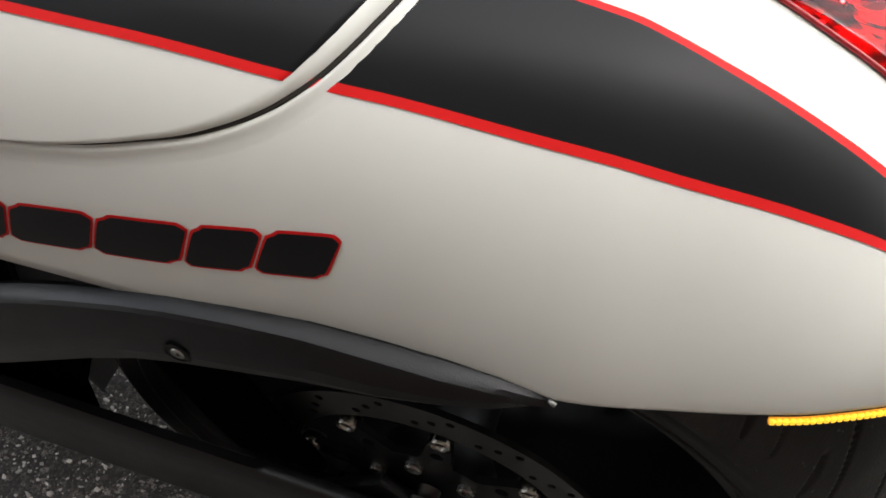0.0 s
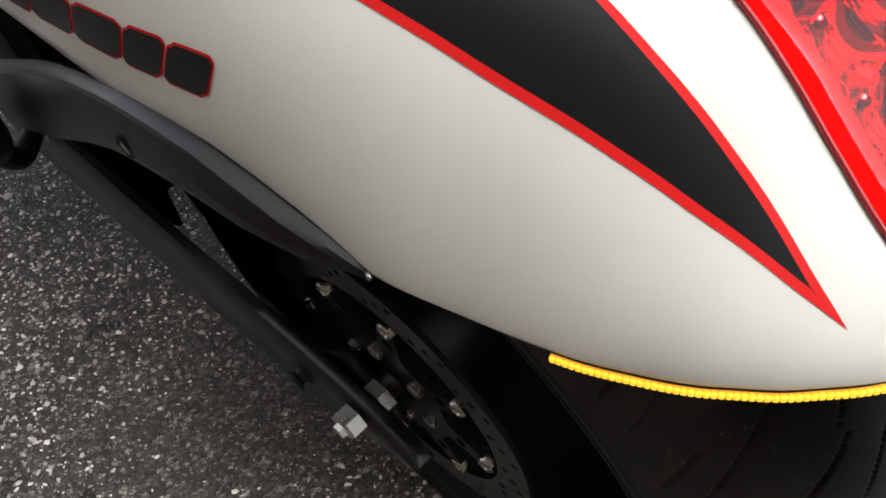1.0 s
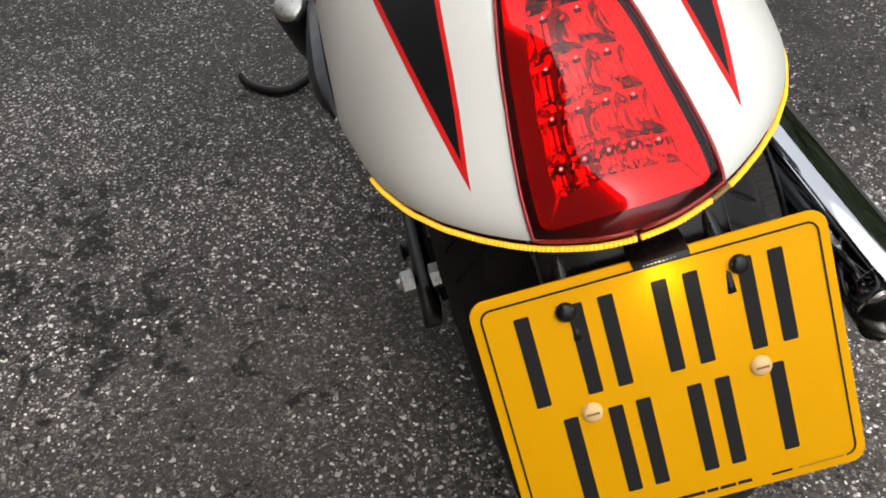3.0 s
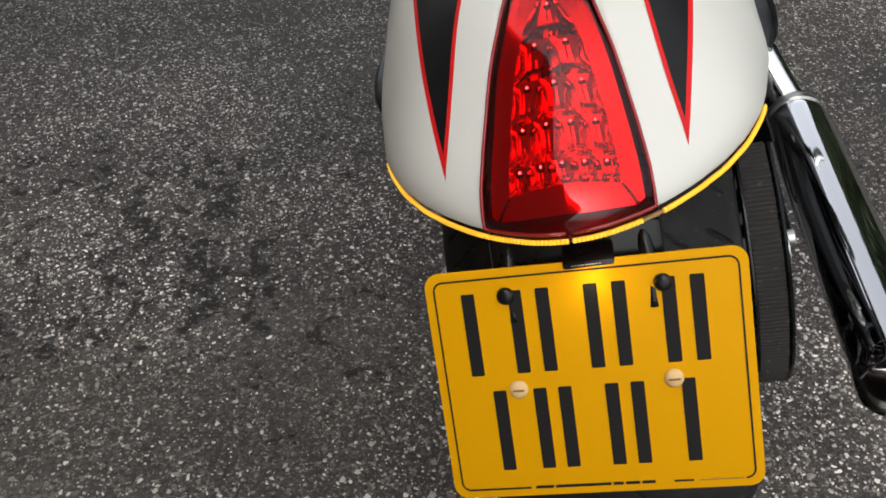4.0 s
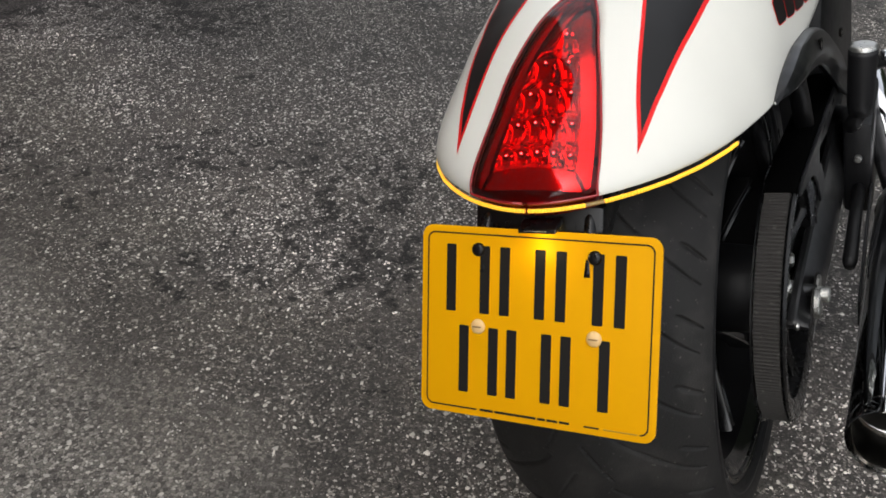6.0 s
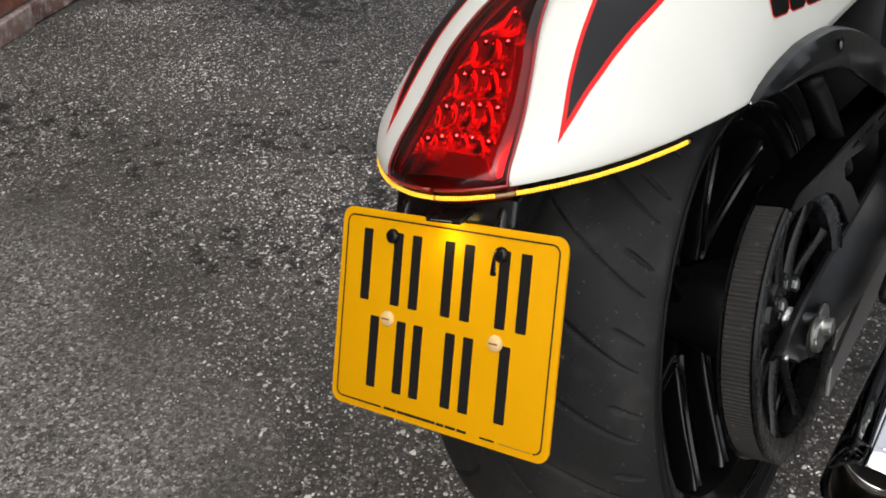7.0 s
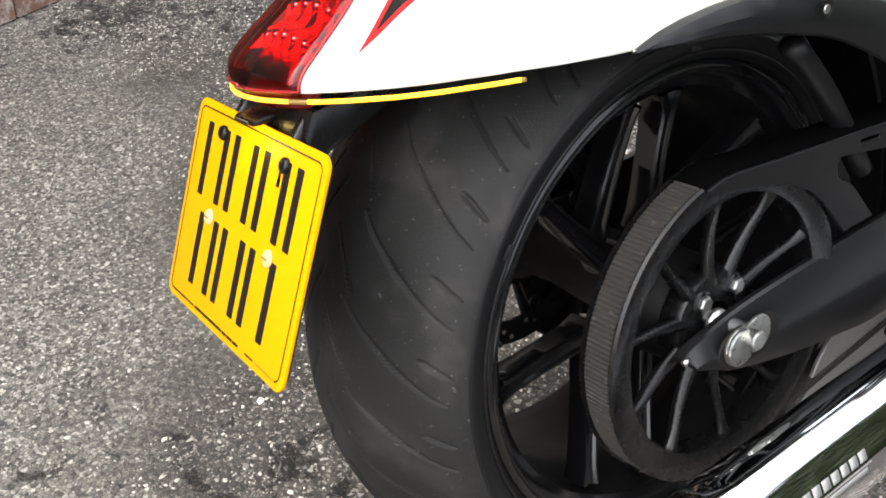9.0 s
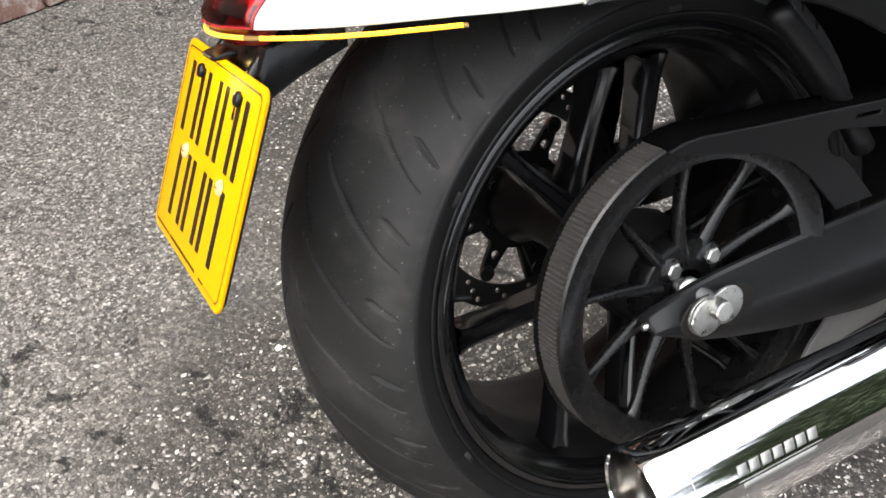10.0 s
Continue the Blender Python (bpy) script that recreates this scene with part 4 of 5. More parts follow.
sp = None
for k in range(10):
    at = Matrix.Rotation(radians(20 + 36 * k), 4, "X")
    if sp is None:
        sp = part("spoke", pulley_spoke(), PULLEYBLACK, pulley, at=at)
    else:
        again("spoke", sp, at, pulley)
sharp(part("pulley_hub", lathe([(.138, .052), (.152, .052), (.159, .048), (.161, .042), (.161, .020), (.150, .018)], 48), PULLEYBLACK, pulley), 40)
bolt = None
for k in range(5):
    a = radians(54.6 + 72 * k)
    at = Matrix.Translation((.161, .006 + .039 * math.cos(a), -.005 + .039 * math.sin(a)))
    if bolt is None:
        bm = lathe([(0, .0085), (.0055, .0085), (.0070, .0068), (.0070, 0)], 6)
        bolt = sharp(part("pulley_bolt", bm, ZINC, pulley, "bright hexagon bolt", at=at), 20)
        boss = part("boss", lathe([(-.004, .0125), (.0015, .0120), (.0018, 0)], 24), PULLEYBLACK, pulley, at=at)
    else:
        again("pulley_bolt", bolt, at, pulley)
        again("boss", boss, at, pulley)
sharp(part("belt_run", slab([(0, -.1470), (.62, -.090), (.62, -.096), (0, -.1550)], .1475, .1755), BELT, pulley))

# -- swing arm --
arm = new("swing_arm")
arm.parent = bike
tagged(arm, "satin black swing arm with slotted ends")
ARM_TOP = [(-.0645, -.0045), (-.060, .0000), (-.050, .0035), (-.036, .0065), (-.0021, .0130), (.0415, .0165), (.1, .0185), (.23, .0196), (.62, .030)]
ARM_FOOT = [(-.0645, -.0095), (-.060, -.0130), (-.047, -.0190), (-.013, -.0360), (.03, -.0500), (.0948, -.0665), (.147, -.0765), (.23, -.0885), (.62, -.085)]
ARM_Y = [-.0645 + .6845 * (k / 60) ** 1.8 for k in range(61)]


def arm_fn(inner, outer, creased):
    """A forged arm: creased, with an upper facet that slopes out, or with a rounded upper edge."""
    def fn(i, j):
        y = ARM_Y[i]
        a, b = smooth_table(y, ARM_TOP), smooth_table(y, ARM_FOOT)
        h, d = a - b, outer - inner
        facets = [(0, b + .06 * h), (0, a - .10 * h), (.10, a - .02 * h), (.34, a), (.46, a - .03 * h), (.96, a - .47 * h), (1.0, a - .53 * h), (.99, b + .14 * h), (.90, b + .02 * h), (.2, b)]
        rounded_off = [(0, b + .06 * h), (0, a - .10 * h), (.15, a - .01 * h), (.58, a), (.74, a - .03 * h), (.90, a - .12 * h), (.99, a - .27 * h), (1.0, a - .40 * h), (.97, b + .10 * h), (.7, b)]
        x, z = (facets if creased else rounded_off)[j]
        return (inner + d * x, y, z)
    bm = grid(len(ARM_Y), 10, fn, close_v=True)
    bm.verts.ensure_lookup_table()
    bm.faces.new([bm.verts[k] for k in range(10)])
    bm.faces.new([bm.verts[60 * 10 + k] for k in range(10)])
    bmesh.ops.recalc_face_normals(bm, faces=bm.faces[:])
    return bm


for inner, outer, creased in ((.1680, .1945, True), (-.1560, -.1750, False)):
    sharp(part("arm", arm_fn(inner, outer, creased), ARMBLACK, arm), 20 if creased else 48)
part("tip_screw", tube([(.1815, -.058, -.0065), (.1815, -.0680, -.0060)], .0032, 12), ZINC, arm, "bright screw at the tip")
# black plate stands in for the shade inside the arm's slot
sharp(part("slot_shade", slab([(.018 + .034 * math.cos(t) if math.cos(t) > 0 else -.006 + .030 * math.cos(t), -.012 + .022 * math.sin(t)) for t in [2 * math.pi * k / 28 for k in range(28)]], .1925, .1950, .0005, 1), INK, arm))
ax = new("rear_axle")
ax.parent = bike
tagged(ax, "zinc plated axle with washers and nuts")
lobes = [(-.0105 + .019 * math.cos(radians(60 + 13 * k)), -.0085 + .019 * math.sin(radians(60 + 13 * k))) for k in range(21)]
lobes += [(.0155 + .019 * math.cos(radians(-140 + 12.5 * k)), -.0065 + .019 * math.sin(radians(-140 + 12.5 * k))) for k in range(21)]
sharp(part("washer", slab(lobes, .1950, .1986, .0008, 1), ZINC, ax, "double-lobed washer plate"))
sharp(part("adjuster_disc", lathe([(.1984, .0186), (.2008, .0186), (.2020, .0172), (.2020, 0)], 40), ZINC, ax, at=Matrix.Translation((0, -.0105, -.0085))))
sharp(part("bolt_head", lathe([(.1983, .0098), (.2098, .0098), (.2111, .0085), (.2111, 0)], 24), ZINC, ax, at=Matrix.Translation((0, .001, -.003))))
part("spacer", lathe([(.161, .0130), (.169, .0130), (.169, 0)], 24), ZINC, ax)
part("axle_rod", tube([(-.172, 0, 0), (.197, 0, 0)], .0100, 16), STEEL, ax)
sharp(part("axle_nut", lathe([(-.1745, .0135), (-.1870, .0135), (-.1890, .0115), (-.1890, .0072), (-.1935, .0066), (-.1935, 0)], 6), ZINC, ax, "bright hexagon nut", at=Matrix.Translation((0, .001, .002))), 20)
sharp(part("inner_nut", lathe([(-.1460, .0150), (-.1562, .0150), (-.1562, .008)], 6), ZINC, ax), 20)
part("stand_bobbin", tube([(-.174, .0713, -.0143), (-.176, .0713, -.0143), (-.1765, .0713, -.0143), (-.1815, .0713, -.0143), (-.182, .0713, -.0143), (-.1850, .0713, -.0143)], [.011, .011, .007, .007, .011, .011], 16), PLASTIC, arm, "black bobbin")

# -- belt guard over the pulley --
guardp = new("belt_guard")
guardp.parent = bike
tagged(guardp, "satin black belt guard with a triangular opening")
G = [(-.0374, .1520), (-.020, .1560), (0, .1562), (.0238, .1533), (.06, .1490), (.1027, .1445), (.2251, .1315), (.45, .108), (.45, .082), (.2281, .1040), (.1621, .1185), (.152, .1195), (.1466, .1134), (.1496, .1015),
     (.158, .0935), (.1681, .0889), (.1787, .0791), (.2136, .0362), (.1632, .0370), (.155, .0480), (.1433, .0620), (.128, .0815), (.1046, .1020), (.075, .1185), (.0239, .1345), (-.01, .1420), (-.030, .1462)]
SLOTS = []
for k in range(3):
    y0, z0 = .1830 + .0600 * k, .1275 - .0065 * k
    SLOTS.append([(y0, z0), (y0 + .034, z0 - .0036), (y0 + .033, z0 - .0078), (y0 - .001, z0 - .0042)])
sheet = sharp(part("side_sheet", pierced(G, SLOTS, .1825, .1865), SATIN, guardp), 40)
edge = sheet.modifiers.new("edge", "BEVEL")
edge.width, edge.segments, edge.limit_method, edge.angle_limit = .0011, 2, "ANGLE", radians(60)
top = [(-.0365, .1515), (-.020, .1565), (0, .1567), (.0238, .1538), (.06, .1495), (.1027, .1450), (.2251, .1320), (.45, .1085)]


def cover_fn(i, j):
    y, z = top[i]
    return [(.143, y + .002, z - .0030), (.1435, y + .002, z + .0005), (.148, y + .002, z + .0030), (.176, y + .001, z + .0030), (.1824, y + .001, z - .0012)][j]


bm = grid(len(top), 5, cover_fn)
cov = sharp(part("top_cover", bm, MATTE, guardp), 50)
sl = cov.modifiers.new("shell", "SOLIDIFY")
sl.thickness, sl.offset = .003, -1
sharp(part("lower_panel", slab([(.115, -.185), (.1354, -.1463), (.153, -.1185), (.1878, -.085), (.55, -.080), (.55, -.185)], .168, .173, .001), ALLOY, bike, "grey alloy panel"))

# -- side covers under the mudguard's flanks --
STN = [
    (-0.101, 0.1717, 0.2865, 0.1734, 0.2862, 0.1727, 0.2845), (-0.092, 0.1723, 0.2895, 0.1763, 0.2880, 0.1768, 0.2838),
    (-0.075, 0.1731, 0.2945, 0.1806, 0.2925, 0.1841, 0.2820), (-0.050, 0.1740, 0.2985, 0.1835, 0.2965, 0.1895, 0.2800),
    (-0.020, 0.1745, 0.3005, 0.1842, 0.2985, 0.1932, 0.2770), (0.020, 0.1752, 0.3010, 0.1842, 0.2990, 0.1937, 0.2700),
    (0.060, 0.1765, 0.2975, 0.1850, 0.2955, 0.1945, 0.2600), (0.100, 0.1775, 0.2920, 0.1860, 0.2895, 0.1950, 0.2490),
    (0.130, 0.1778, 0.2845, 0.1865, 0.2820, 0.1955, 0.2380), (0.170, 0.1785, 0.2720, 0.1870, 0.2690, 0.1965, 0.2180),
    (0.210, 0.1790, 0.2570, 0.1875, 0.2535, 0.1975, 0.1950), (0.250, 0.1795, 0.2390, 0.1880, 0.2350, 0.1985, 0.1720),
    (0.320, 0.1805, 0.2030, 0.1895, 0.1980, 0.1990, 0.1330), (0.420, 0.1815, 0.1500, 0.1905, 0.1440, 0.1995, 0.0800)]
for s in (-1, 1):
    rowsS = []
    for k in range(4 * (len(STN) - 1) + 1):
        u = k / 4
        i = min(int(u), len(STN) - 2)
        f = u - i
        rowsS.append([a + (b - a) * f for a, b in zip(STN[i], STN[i + 1])])

    def fn(i, j):
        y, xi, zt, xc, zc, xb, zb = rowsS[i]
        h = zc - zb
        pts = [(xi - .006, zt - .004), (xi - .001, zt), ((xi + xc) / 2, (zt + zc) / 2 + .0006), (xc - .0008, zc + .0004), (xc + .0012, zc - .0016), (xc + (xb - xc) * .8, zc - .42 * h), (xb, zb + .32 * h), (xb - .0015, zb + .002), (xb - .004, zb), (xb - .014, zb + .006)]
        x, z = pts[j]
        return (s * x, y, z)

    bm = grid(len(rowsS), 10, fn, close_v=True)
    bm.verts.ensure_lookup_table()
    bm.faces.new([bm.verts[j] for j in range(10)])
    bmesh.ops.recalc_face_normals(bm, faces=bm.faces[:])
    cover = sharp(part("side_cover", bm, MOULD, bike, "dark grey moulded side cover"), 17)
    part("cover_clip", tube([(s * .1720, -.1000, .2866), (s * .1735, -.1035, .2862)], .0014, 8), ZINC, bike, "small bright clip")
    for y, z, x in ((.1000 + .0065 * s, .2690 + .0028 * s, .1942), (.338, .2060, .1962)):
        m = Matrix.Diagonal((s, 1, 1, 1))
        part("recess", lathe([(.0005, .0085), (.0012, .0070), (-.003, .0060), (-.003, 0)], 20), INK, cover, at=Matrix.Translation((s * x, y, z)) @ m)
        part("cover_screw", lathe([(-.002, .0045), (.0010, .0042), (.0014, .003), (.0004, 0)], 16), ZINC, cover, "bright screw", at=Matrix.Translation((s * (x - .0004), y, z - .001)) @ m)
    # dark liner below the mudguard
    def ln(i, j):
        y = -.30 + .75 * i / 30
        w = half_width(y) - .006
        return (s * (w - .020 * j / 3 * (1 + j / 3)), y, rim_z(y) + .004 - .012 * j / 3 + .03 * (j / 3) ** 2)
    bm = grid(31, 4, ln)
    lo = part("liner", bm, GLOSSBLACK, bike, "glossy black inner liner")
    q = lo.modifiers.new("shell", "SOLIDIFY")
    q.thickness = .002

# -- muffler and pipe --
muffler = new("muffler")
muffler.parent = bike
tagged(muffler, "polished chrome muffler with a slash-cut end")
AXIS = Matrix.Translation((.2845, 0, -.0835))
bm = lathe([(-.160, .0432), (-.1625, .0443), (-.1600, .0457), (-.135, .0457), (-.1347, .0452), (-.1343, .0452), (-.134, .0455), (.345, .0455), (.370, .041), (.377, .036)], 96, "y")
for v in bm.verts:
    if v.co.y < -.15:
        v.co.y += (v.co.x + .045) * -.10 + .004
can = sharp(part("can", bm, CHROME, muffler, "mirror chrome tube", at=AXIS), 30)
SOOT = wear(material("sooty_steel", (.06, .058, .055), .45, 0.7), 60, .4, .1, .02)
TIP = wear(material("tinted_tip_steel", (.60, .59, .57), .13, 1.0), 60, .2, .06, 0)
bm = lathe([(-.158, .0432), (-.152, .0422), (-.12, .0418), (-.098, .0412), (-.096, .0385)], 64, "y")
for v in bm.verts:
    if v.co.y < -.15:
        v.co.y += (v.co.x + .045) * -.10 + .004
part("tip_liner", bm, TIP, muffler, "polished inner wall of the tip", at=AXIS)
part("inner_tube", lathe([(-.0965, .0388), (-.09, .0360), (.02, .034), (.02, 0)], 64, "y"), SOOT, muffler, "sooty inner tube", at=AXIS)
path = spline([(.2845, .37, -.0835), (.2790, .395, -.0725), (.2650, .435, -.047), (.2485, .485, -.014), (.2330, .535, .012), (.2140, .62, .03)], 30)
part("pipe", tube(path, .0275, 24), CHROME, muffler, "bent chrome pipe")
sharp(part("clamp", lathe([(.368, .030), (.368, .0430), (.372, .0435), (.386, .0400), (.390, .0385), (.390, .026)], 48, "y"), ZINC, muffler, at=AXIS))
sharp(part("hanger", slab([(.405, -.108), (.392, -.06), (.392, .012), (.402, .040), (.55, .06), (.55, -.11)], .192, .234, .008), SATIN, muffler, "satin black muffler hanger"), 30)
sharp(part("hanger_bolt", lathe([(.383, 0), (.383, .0045), (.3845, .0058), (.394, .0058)], 6, "y"), ZINC, muffler, at=Matrix.Translation((.2145, 0, -.010))), 20)
sharp(part("stay_blade", slab([(.300, -.066), (.272, -.070), (.210, -.092), (.150, -.110), (.149, -.149), (.162, -.152), (.188, -.122), (.285, -.090), (.400, -.075), (.400, -.055)], .2310, .2350, .0010), SATIN, muffler, "black sheet stay beside the muffler"), 30)
part("stay_link", tube([(.2160, .212, -.094), (.2160, .222, -.090), (.2160, .30, -.075), (.2160, .41, -.060)], [.007, .0105, .0095, .0095], 14), SATIN, muffler)
ENGRAVE = material("etched_metal", (.30, .30, .29), .6, .5)


def on_can(u, v, lift):
    """u along the can, v round it in metres from its outward face."""
    a = v / .0455 + radians(30)
    return Vector((.2845 + (.0455 + lift) * math.cos(a), u, -.0835 + (.0455 + lift) * math.sin(a)))


for k in range(7):
    u0 = -.0935 + k * .0125
    bm = grid(2, 5, lambda i, j: on_can(u0 + .0095 * i + .0015 * (j / 4), -.0045 + .009 * j / 4, .0003))
    part("etched_bar", thick(bm, .0004), ENGRAVE, muffler)
for v0, v1, u0, u1 in ((-.0085, -.0078, -.0945, -.005), (-.015, -.0105, -.090, -.012)):
    bm = grid(24, 3, lambda i, j: on_can(u0 + (u1 - u0) * i / 23, v0 + (v1 - v0) * j / 2, .0003))
    part("etched_bar", thick(bm, .0004), ENGRAVE, muffler)

# -- folded passenger pegs with polished caps --
for s in (-1, 1):
    peg = new("passenger_peg")
    peg.parent = bike
    tagged(peg, "black footpeg with a polished round cap")
    if s < 0:
        a, b, thin = Vector((-.2330, .340, .192)), Vector((-.2280, .384, .099)), 1.0
    else:
        a, b, thin = Vector((.2262, .3063, .1958)), Vector((.2222, .309, .105)), 0.85
    d = (b - a).normalized()
    part("peg_rubber", tube([a + d * .004, a + d * .010, a + d * .08, a + d * .098], [.0215 * thin, .0225 * thin, .0205 * thin, .018 * thin], 24), PLASTIC, peg)
    m = (-d).to_track_quat("Z", "Y").to_matrix().to_4x4()
    part("peg_cap", lathe([(-.003, .0215 * thin), (.0015, .0205 * thin), (.0030, .016 * thin), (.0034, 0)], 32, "z"), ZINC, peg, "polished round cap", at=Matrix.Translation(a) @ m)
    part("peg_mount", tube(spline([b + d * .004, b + Vector((-s * .012, .012, -.03)), (s * .195, .44, .04), (s * .15, .5, .03)], 12), .011, 14), SATIN, peg)
    if s < 0:
        part("peg_bolt", lathe([(0, .010), (.008, .010), (.009, .008), (.009, 0)], 6, "x"), ZINC, peg, at=Matrix.Translation((-.166, .475, .012)) @ Matrix.Diagonal((-1, 1, 1, 1)))
pedal = new("foot_pedal")
pedal.parent = bike
tagged(pedal, "chrome foot pedal with black rubber ribs")
bm = box(.115, .030, .012, .005)
PED = Matrix.Translation((.296, .500, .115)) @ Matrix.Rotation(radians(14), 4, "Z")
sharp(part("pedal_arm", bm, CHROME, pedal, at=PED), 30)
for k in range(3):
    part("rubber_rib", box(.085, .0045, .004, .001, at=(.01, -.009 + .009 * k, .0075)), PLASTIC, pedal, at=PED)
part("pedal_stem", tube([(.255, .497, .108), (.235, .50, .10), (.18, .52, .06)], .010, 12), SATIN, pedal)

# -- frame tubes and engine side, seen past the wheel --
sharp(part("frame_plate", slab([(.42, -.10), (.42, .16), (.50, .30), (.95, .34), (.95, -.12)], -.165, .165, .02), SATIN, bike, "satin black frame behind the wheel"), 30)
bm = lathe([(-.11, .355), (-.11, .362), (.11, .362), (.11, .355)], 72)
bmesh.ops.delete(bm, geom=[v for v in bm.verts if v.co.z < -.1 or v.co.y < .16], context="VERTS")
part("inner_mudguard", bm, PLASTIC, bike, "black plastic inner mudguard")
strut = tube(spline([(.165, .10, .24), (.165, .16, .17), (.165, .22, .08)], 8), .012, 14)
part("shock_strut", strut, SATIN, bike)
stand = [bike.matrix_basis.inverted() @ Vector(p) for p in ((-.415, .998, .020), (-.406, .982, .010), (-.380, .950, .009), (-.342, .928, .009), (-.300, .932, .014), (-.255, .962, .030), (-.17, 1.02, .085), (-.08, 1.07, .19))]
part("side_stand", tube(spline(stand, 40), [.005 + .004 * min(1, i / 6) for i in range(41)], 12), SATIN, bike, "black bent side stand on the asphalt")

# ---- brick wall beside the yard ----
def brick_material(name, a, b, pale):
    m = material(name, a, 0.85)
    nt = m.node_tree
    sh = nt.nodes["Principled BSDF"]
    oi = nt.nodes.new("ShaderNodeObjectInfo")
    co = nt.nodes.new("ShaderNodeTexCoord")
    n1 = node(m, "ShaderNodeTexNoise", Scale=30.0, Detail=9.0, Roughness=0.75)
    n2 = node(m, "ShaderNodeTexNoise", Scale=240.0, Detail=4.0)
    for n in (n1, n2):
        nt.links.new(co.outputs["Object"], n.inputs["Vector"])
    mx = nt.nodes.new("ShaderNodeMix")
    mx.data_type = "RGBA"
    mx.inputs["A"].default_value, mx.inputs["B"].default_value = (*a, 1), (*b, 1)
    nt.links.new(oi.outputs["Random"], mx.inputs["Factor"])
    rp = nt.nodes.new("ShaderNodeMapRange")
    rp.inputs["From Min"].default_value, rp.inputs["From Max"].default_value = 0.46, 0.60
    rp.inputs["To Max"].default_value = pale
    nt.links.new(n1.outputs["Fac"], rp.inputs["Value"])
    m2 = nt.nodes.new("ShaderNodeMix")
    m2.data_type = "RGBA"
    m2.inputs["B"].default_value = (.50, .44, .40, 1)
    nt.links.new(rp.outputs[0], m2.inputs["Factor"])
    nt.links.new(mx.outputs["Result"], m2.inputs["A"])
    nt.links.new(m2.outputs["Result"], sh.inputs["Base Color"])
    bp = node(m, "ShaderNodeBump", Strength=0.9, Distance=0.004)
    nt.links.new(n2.outputs["Fac"], bp.inputs["Height"])
    nt.links.new(bp.outputs["Normal"], sh.inputs["Normal"])
    return m


REDBRICK = brick_material("red_brick", (.16, .055, .038), (.27, .085, .05), .28)
PALEBRICK = brick_material("weathered_brick", (.22, .11, .085), (.33, .20, .16), .95)
# unseen upper courses, made pale to bounce light onto the mudguard's flank
BOUNCEBRICK = brick_material("pale_bounce_brick", (.36, .31, .25), (.46, .41, .34), .5)
MORTAR = wear(material("mortar", (.20, .17, .14), .9), 60, .3, .05, .08, .002, 300)
WALL = Matrix.Translation((-1.84, -.42, 0)) @ Matrix.Rotation(math.atan2(1.24, -.545), 4, "Z")
wall = new("wall_left")
wall.matrix_basis = WALL
tagged(wall, "tall red brick house wall with a pale weathered foot course", "wall", kind="structure")
part("mortar_core", box(9.0, .20, 5.25, at=(1.0, .113, 2.625)), MORTAR, wall, smooth=False)


def one_brick(seed):
    random.seed(seed)
    bm = box(.215, .10, .065, .0035, seg=1)
    for v in bm.verts:
        v.co += Vector((random.uniform(-.0030, .0030), random.uniform(-.0040, .0040), random.uniform(-.0026, .0026)))
    return bm


kinds = {}
for mt in (REDBRICK, PALEBRICK):
    for q in range(3):
        kinds[mt.name, q] = None
for course in range(7):
    for k in range(-5, 13):
        mt = PALEBRICK if course == 0 else REDBRICK
        q = (k * 7 + course * 3) % 3
        random.seed(course * 100 + k)
        at = pose(k * .225 + (.1125 if course % 2 else 0), .05 + random.uniform(-.002, .002) - (.012 if course == 0 else 0), .036 + course * .075, 0, 0, random.uniform(-.4, .4))
        if kinds[mt.name, q] is None:
            kinds[mt.name, q] = sharp(part("brick", one_brick(q + 5), mt, wall, at=at), 40)
        else:
            again("brick", kinds[mt.name, q], at, wall)
# the rest of the face, joined
CORN = [(-1, -1, -1), (1, -1, -1), (1, 1, -1), (-1, 1, -1), (-1, -1, 1), (1, -1, 1), (1, 1, 1), (-1, 1, 1)]
QUAD = [(0, 1, 5, 4), (1, 2, 6, 5), (2, 3, 7, 6), (3, 0, 4, 7), (4, 5, 6, 7), (3, 2, 1, 0)]
for first, last, mt, words in ((0, 13, REDBRICK, "red bricks"), (13, 70, BOUNCEBRICK, "unseen upper wall bricks, pale to bounce light")):
    vs, fs = [], []
    for course in range(first, last):
        for k in range(-16, 24):
            if course < 7 and -5 <= k < 13:
                continue
            cx, cz, n = k * .225 + (.1125 if course % 2 else 0), .036 + course * .075, len(vs)
            vs += [(cx + a * .1075, .05 + b * .05, cz + c * .0325) for a, b, c in CORN]
            fs += [tuple(n + q for q in f) for f in QUAD]
    me = bpy.data.meshes.new("brick_face")
    me.from_pydata(vs, [], fs)
    me.materials.append(mt)
    bf = new("brick_face", me)
    bf.parent = wall
    tagged(bf, words, kind="stuff")

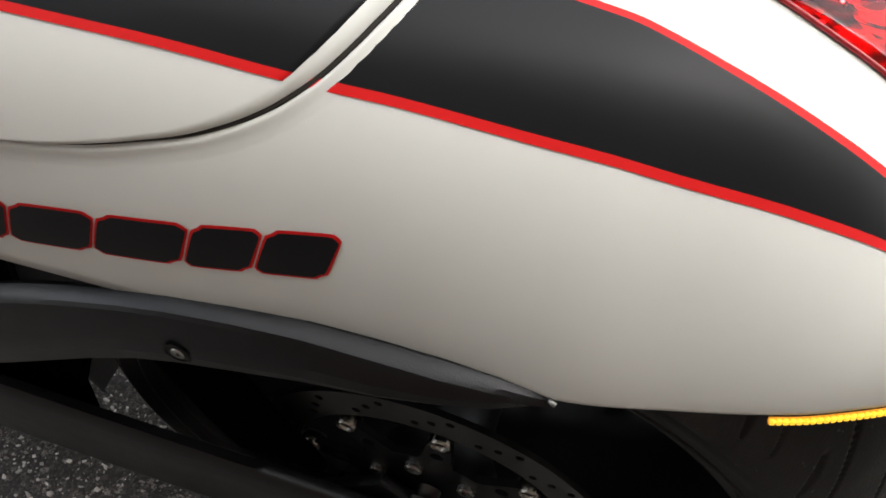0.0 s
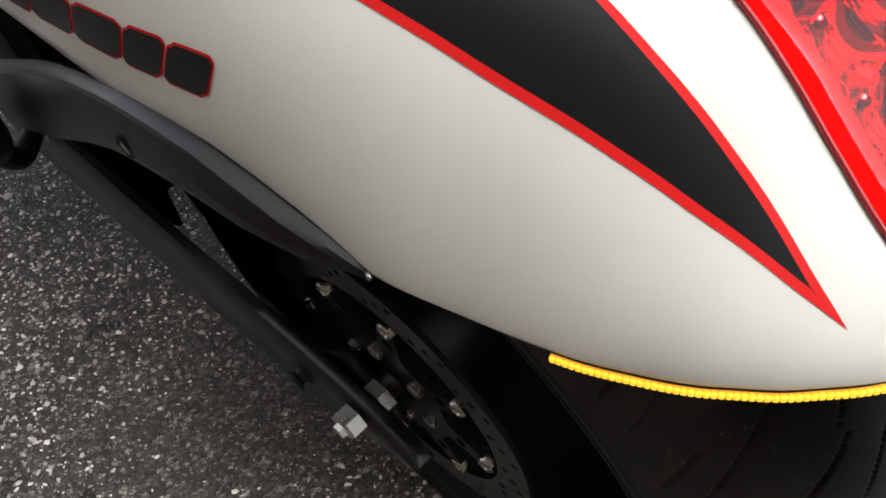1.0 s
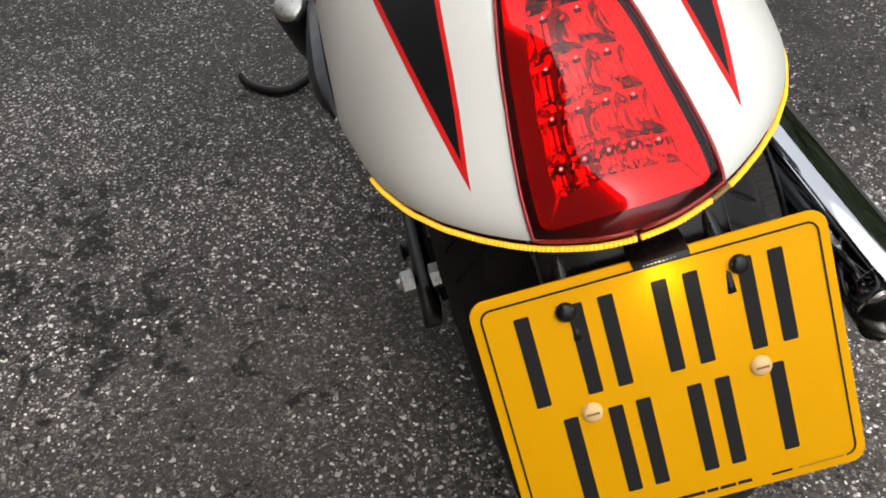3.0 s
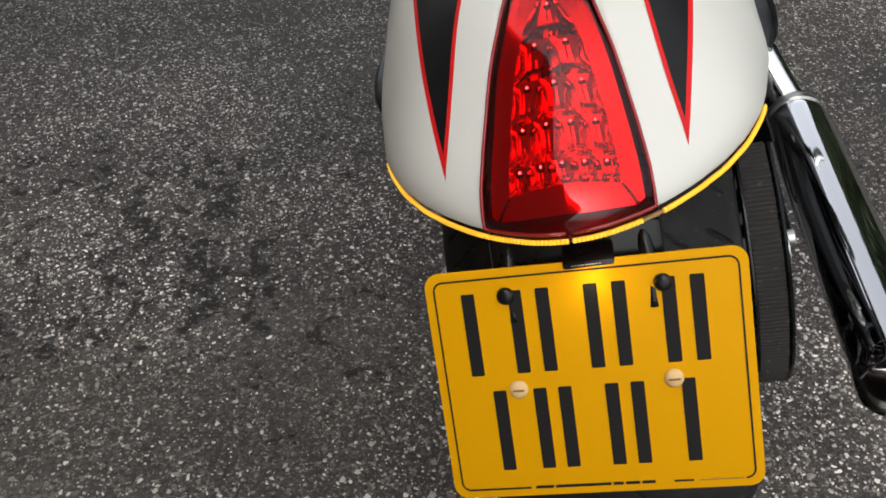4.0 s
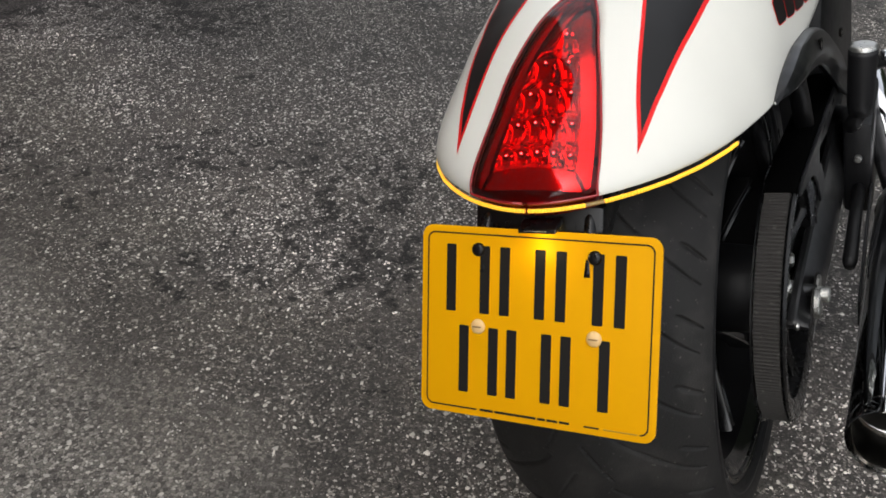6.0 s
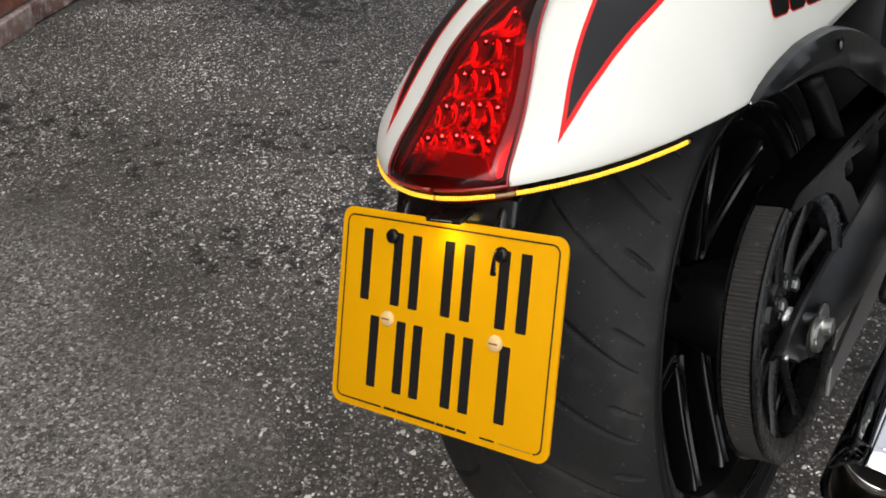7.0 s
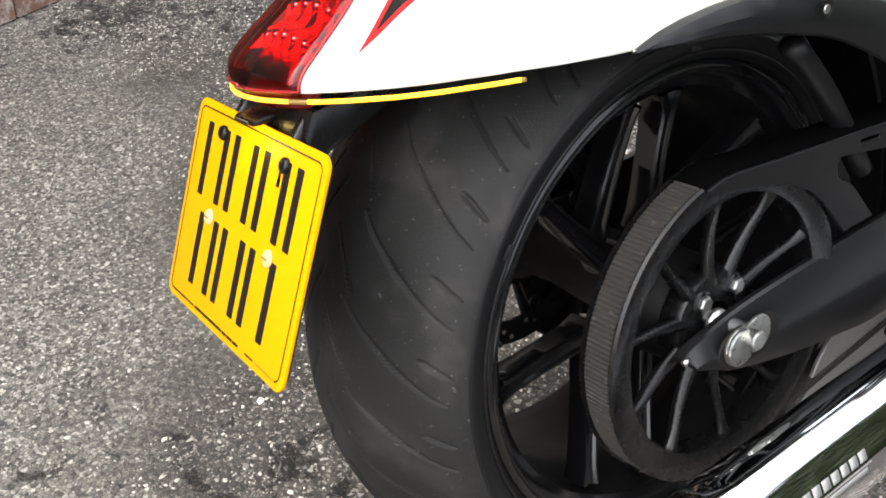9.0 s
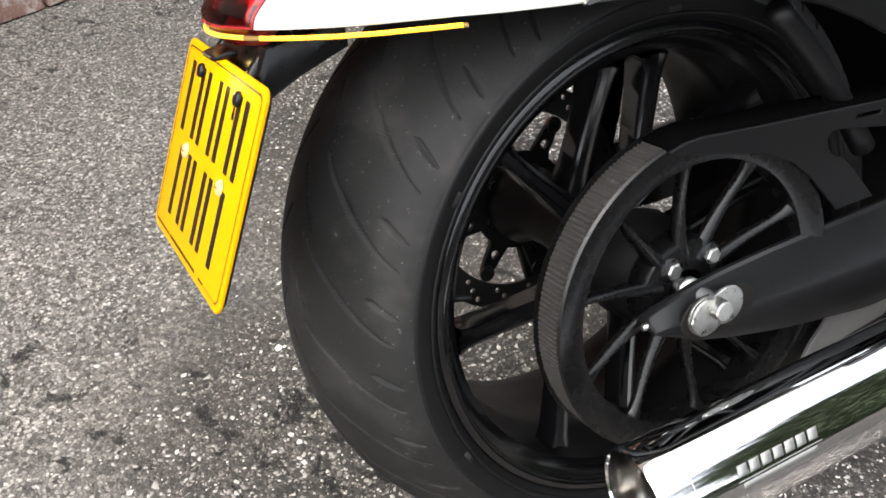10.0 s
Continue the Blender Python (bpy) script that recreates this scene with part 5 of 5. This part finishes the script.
# ---- hedge along the other side of the yard ----
LEAF = material("dark_green_leaf", (.045, .075, .022), .55, spec=.3)
nt = LEAF.node_tree
gi = nt.nodes.new("ShaderNodeNewGeometry")
lr = ramp(LEAF, (0.0, (.012, .020, .008)), (1.0, (.045, .066, .026)))
nt.links.new(gi.outputs["Random Per Island"], lr.inputs[0])
nt.links.new(lr.outputs[0], nt.nodes["Principled BSDF"].inputs["Base Color"])
rng = np.random.default_rng(9)
N = 130000
M = N * 5 // 8
# a low run beside the yard and a tall one across its far end
hy = rng.uniform(-6, 30, N)
top = 1.7 + .35 * np.sin(hy * 1.7) + .25 * np.sin(hy * 4.3 + 1) + .12 * np.sin(hy * 11)
hz = top * rng.uniform(0, 1, N) ** .6
hx = 6.0 + .35 * rng.standard_normal(N) * (1 - .4 * hz / 3) + .15 * np.sin(hy * 6 + hz * 4)
run = rng.uniform(1.9, 8.0, M)
crown = np.interp(run, [1.9, 2.6, 5, 8], [5.6, 7.0, 7.2, 6.0]) + .25 * np.sin(run * 1.3) + .3 * np.sin(run * 3.7 + 1) + .15 * np.sin(run * 9)
hx[:M], hz[:M] = run, crown * rng.uniform(0, 1, M) ** .7
hy[:M] = 5.8 + .40 * rng.standard_normal(M) + .2 * np.sin(run * 5 + hz[:M] * 3)
c = np.stack([hx, hy, hz], 1)
d1 = rng.standard_normal((N, 3))
d1 /= np.linalg.norm(d1, axis=1)[:, None]
d2 = np.cross(d1, rng.standard_normal((N, 3)))
d2 /= np.linalg.norm(d2, axis=1)[:, None]
ls = rng.uniform(.05, .12, N)[:, None]
vs = np.concatenate([c - d1 * ls, c + d2 * ls * .45, c + d1 * ls, c - d2 * ls * .45], 1).reshape(-1, 3)
me = bpy.data.meshes.new("hedge")
me.vertices.add(4 * N)
me.vertices.foreach_set("co", vs.ravel())
me.loops.add(4 * N)
me.loops.foreach_set("vertex_index", np.arange(4 * N).astype(np.int32))
me.polygons.add(N)
me.polygons.foreach_set("loop_start", (np.arange(N) * 4).astype(np.int32))
me.update(calc_edges=True)
me.materials.append(LEAF)
tagged(new("hedge", me), "tall dark green leafy hedge at the edge of the yard", "hedge", kind="stuff")
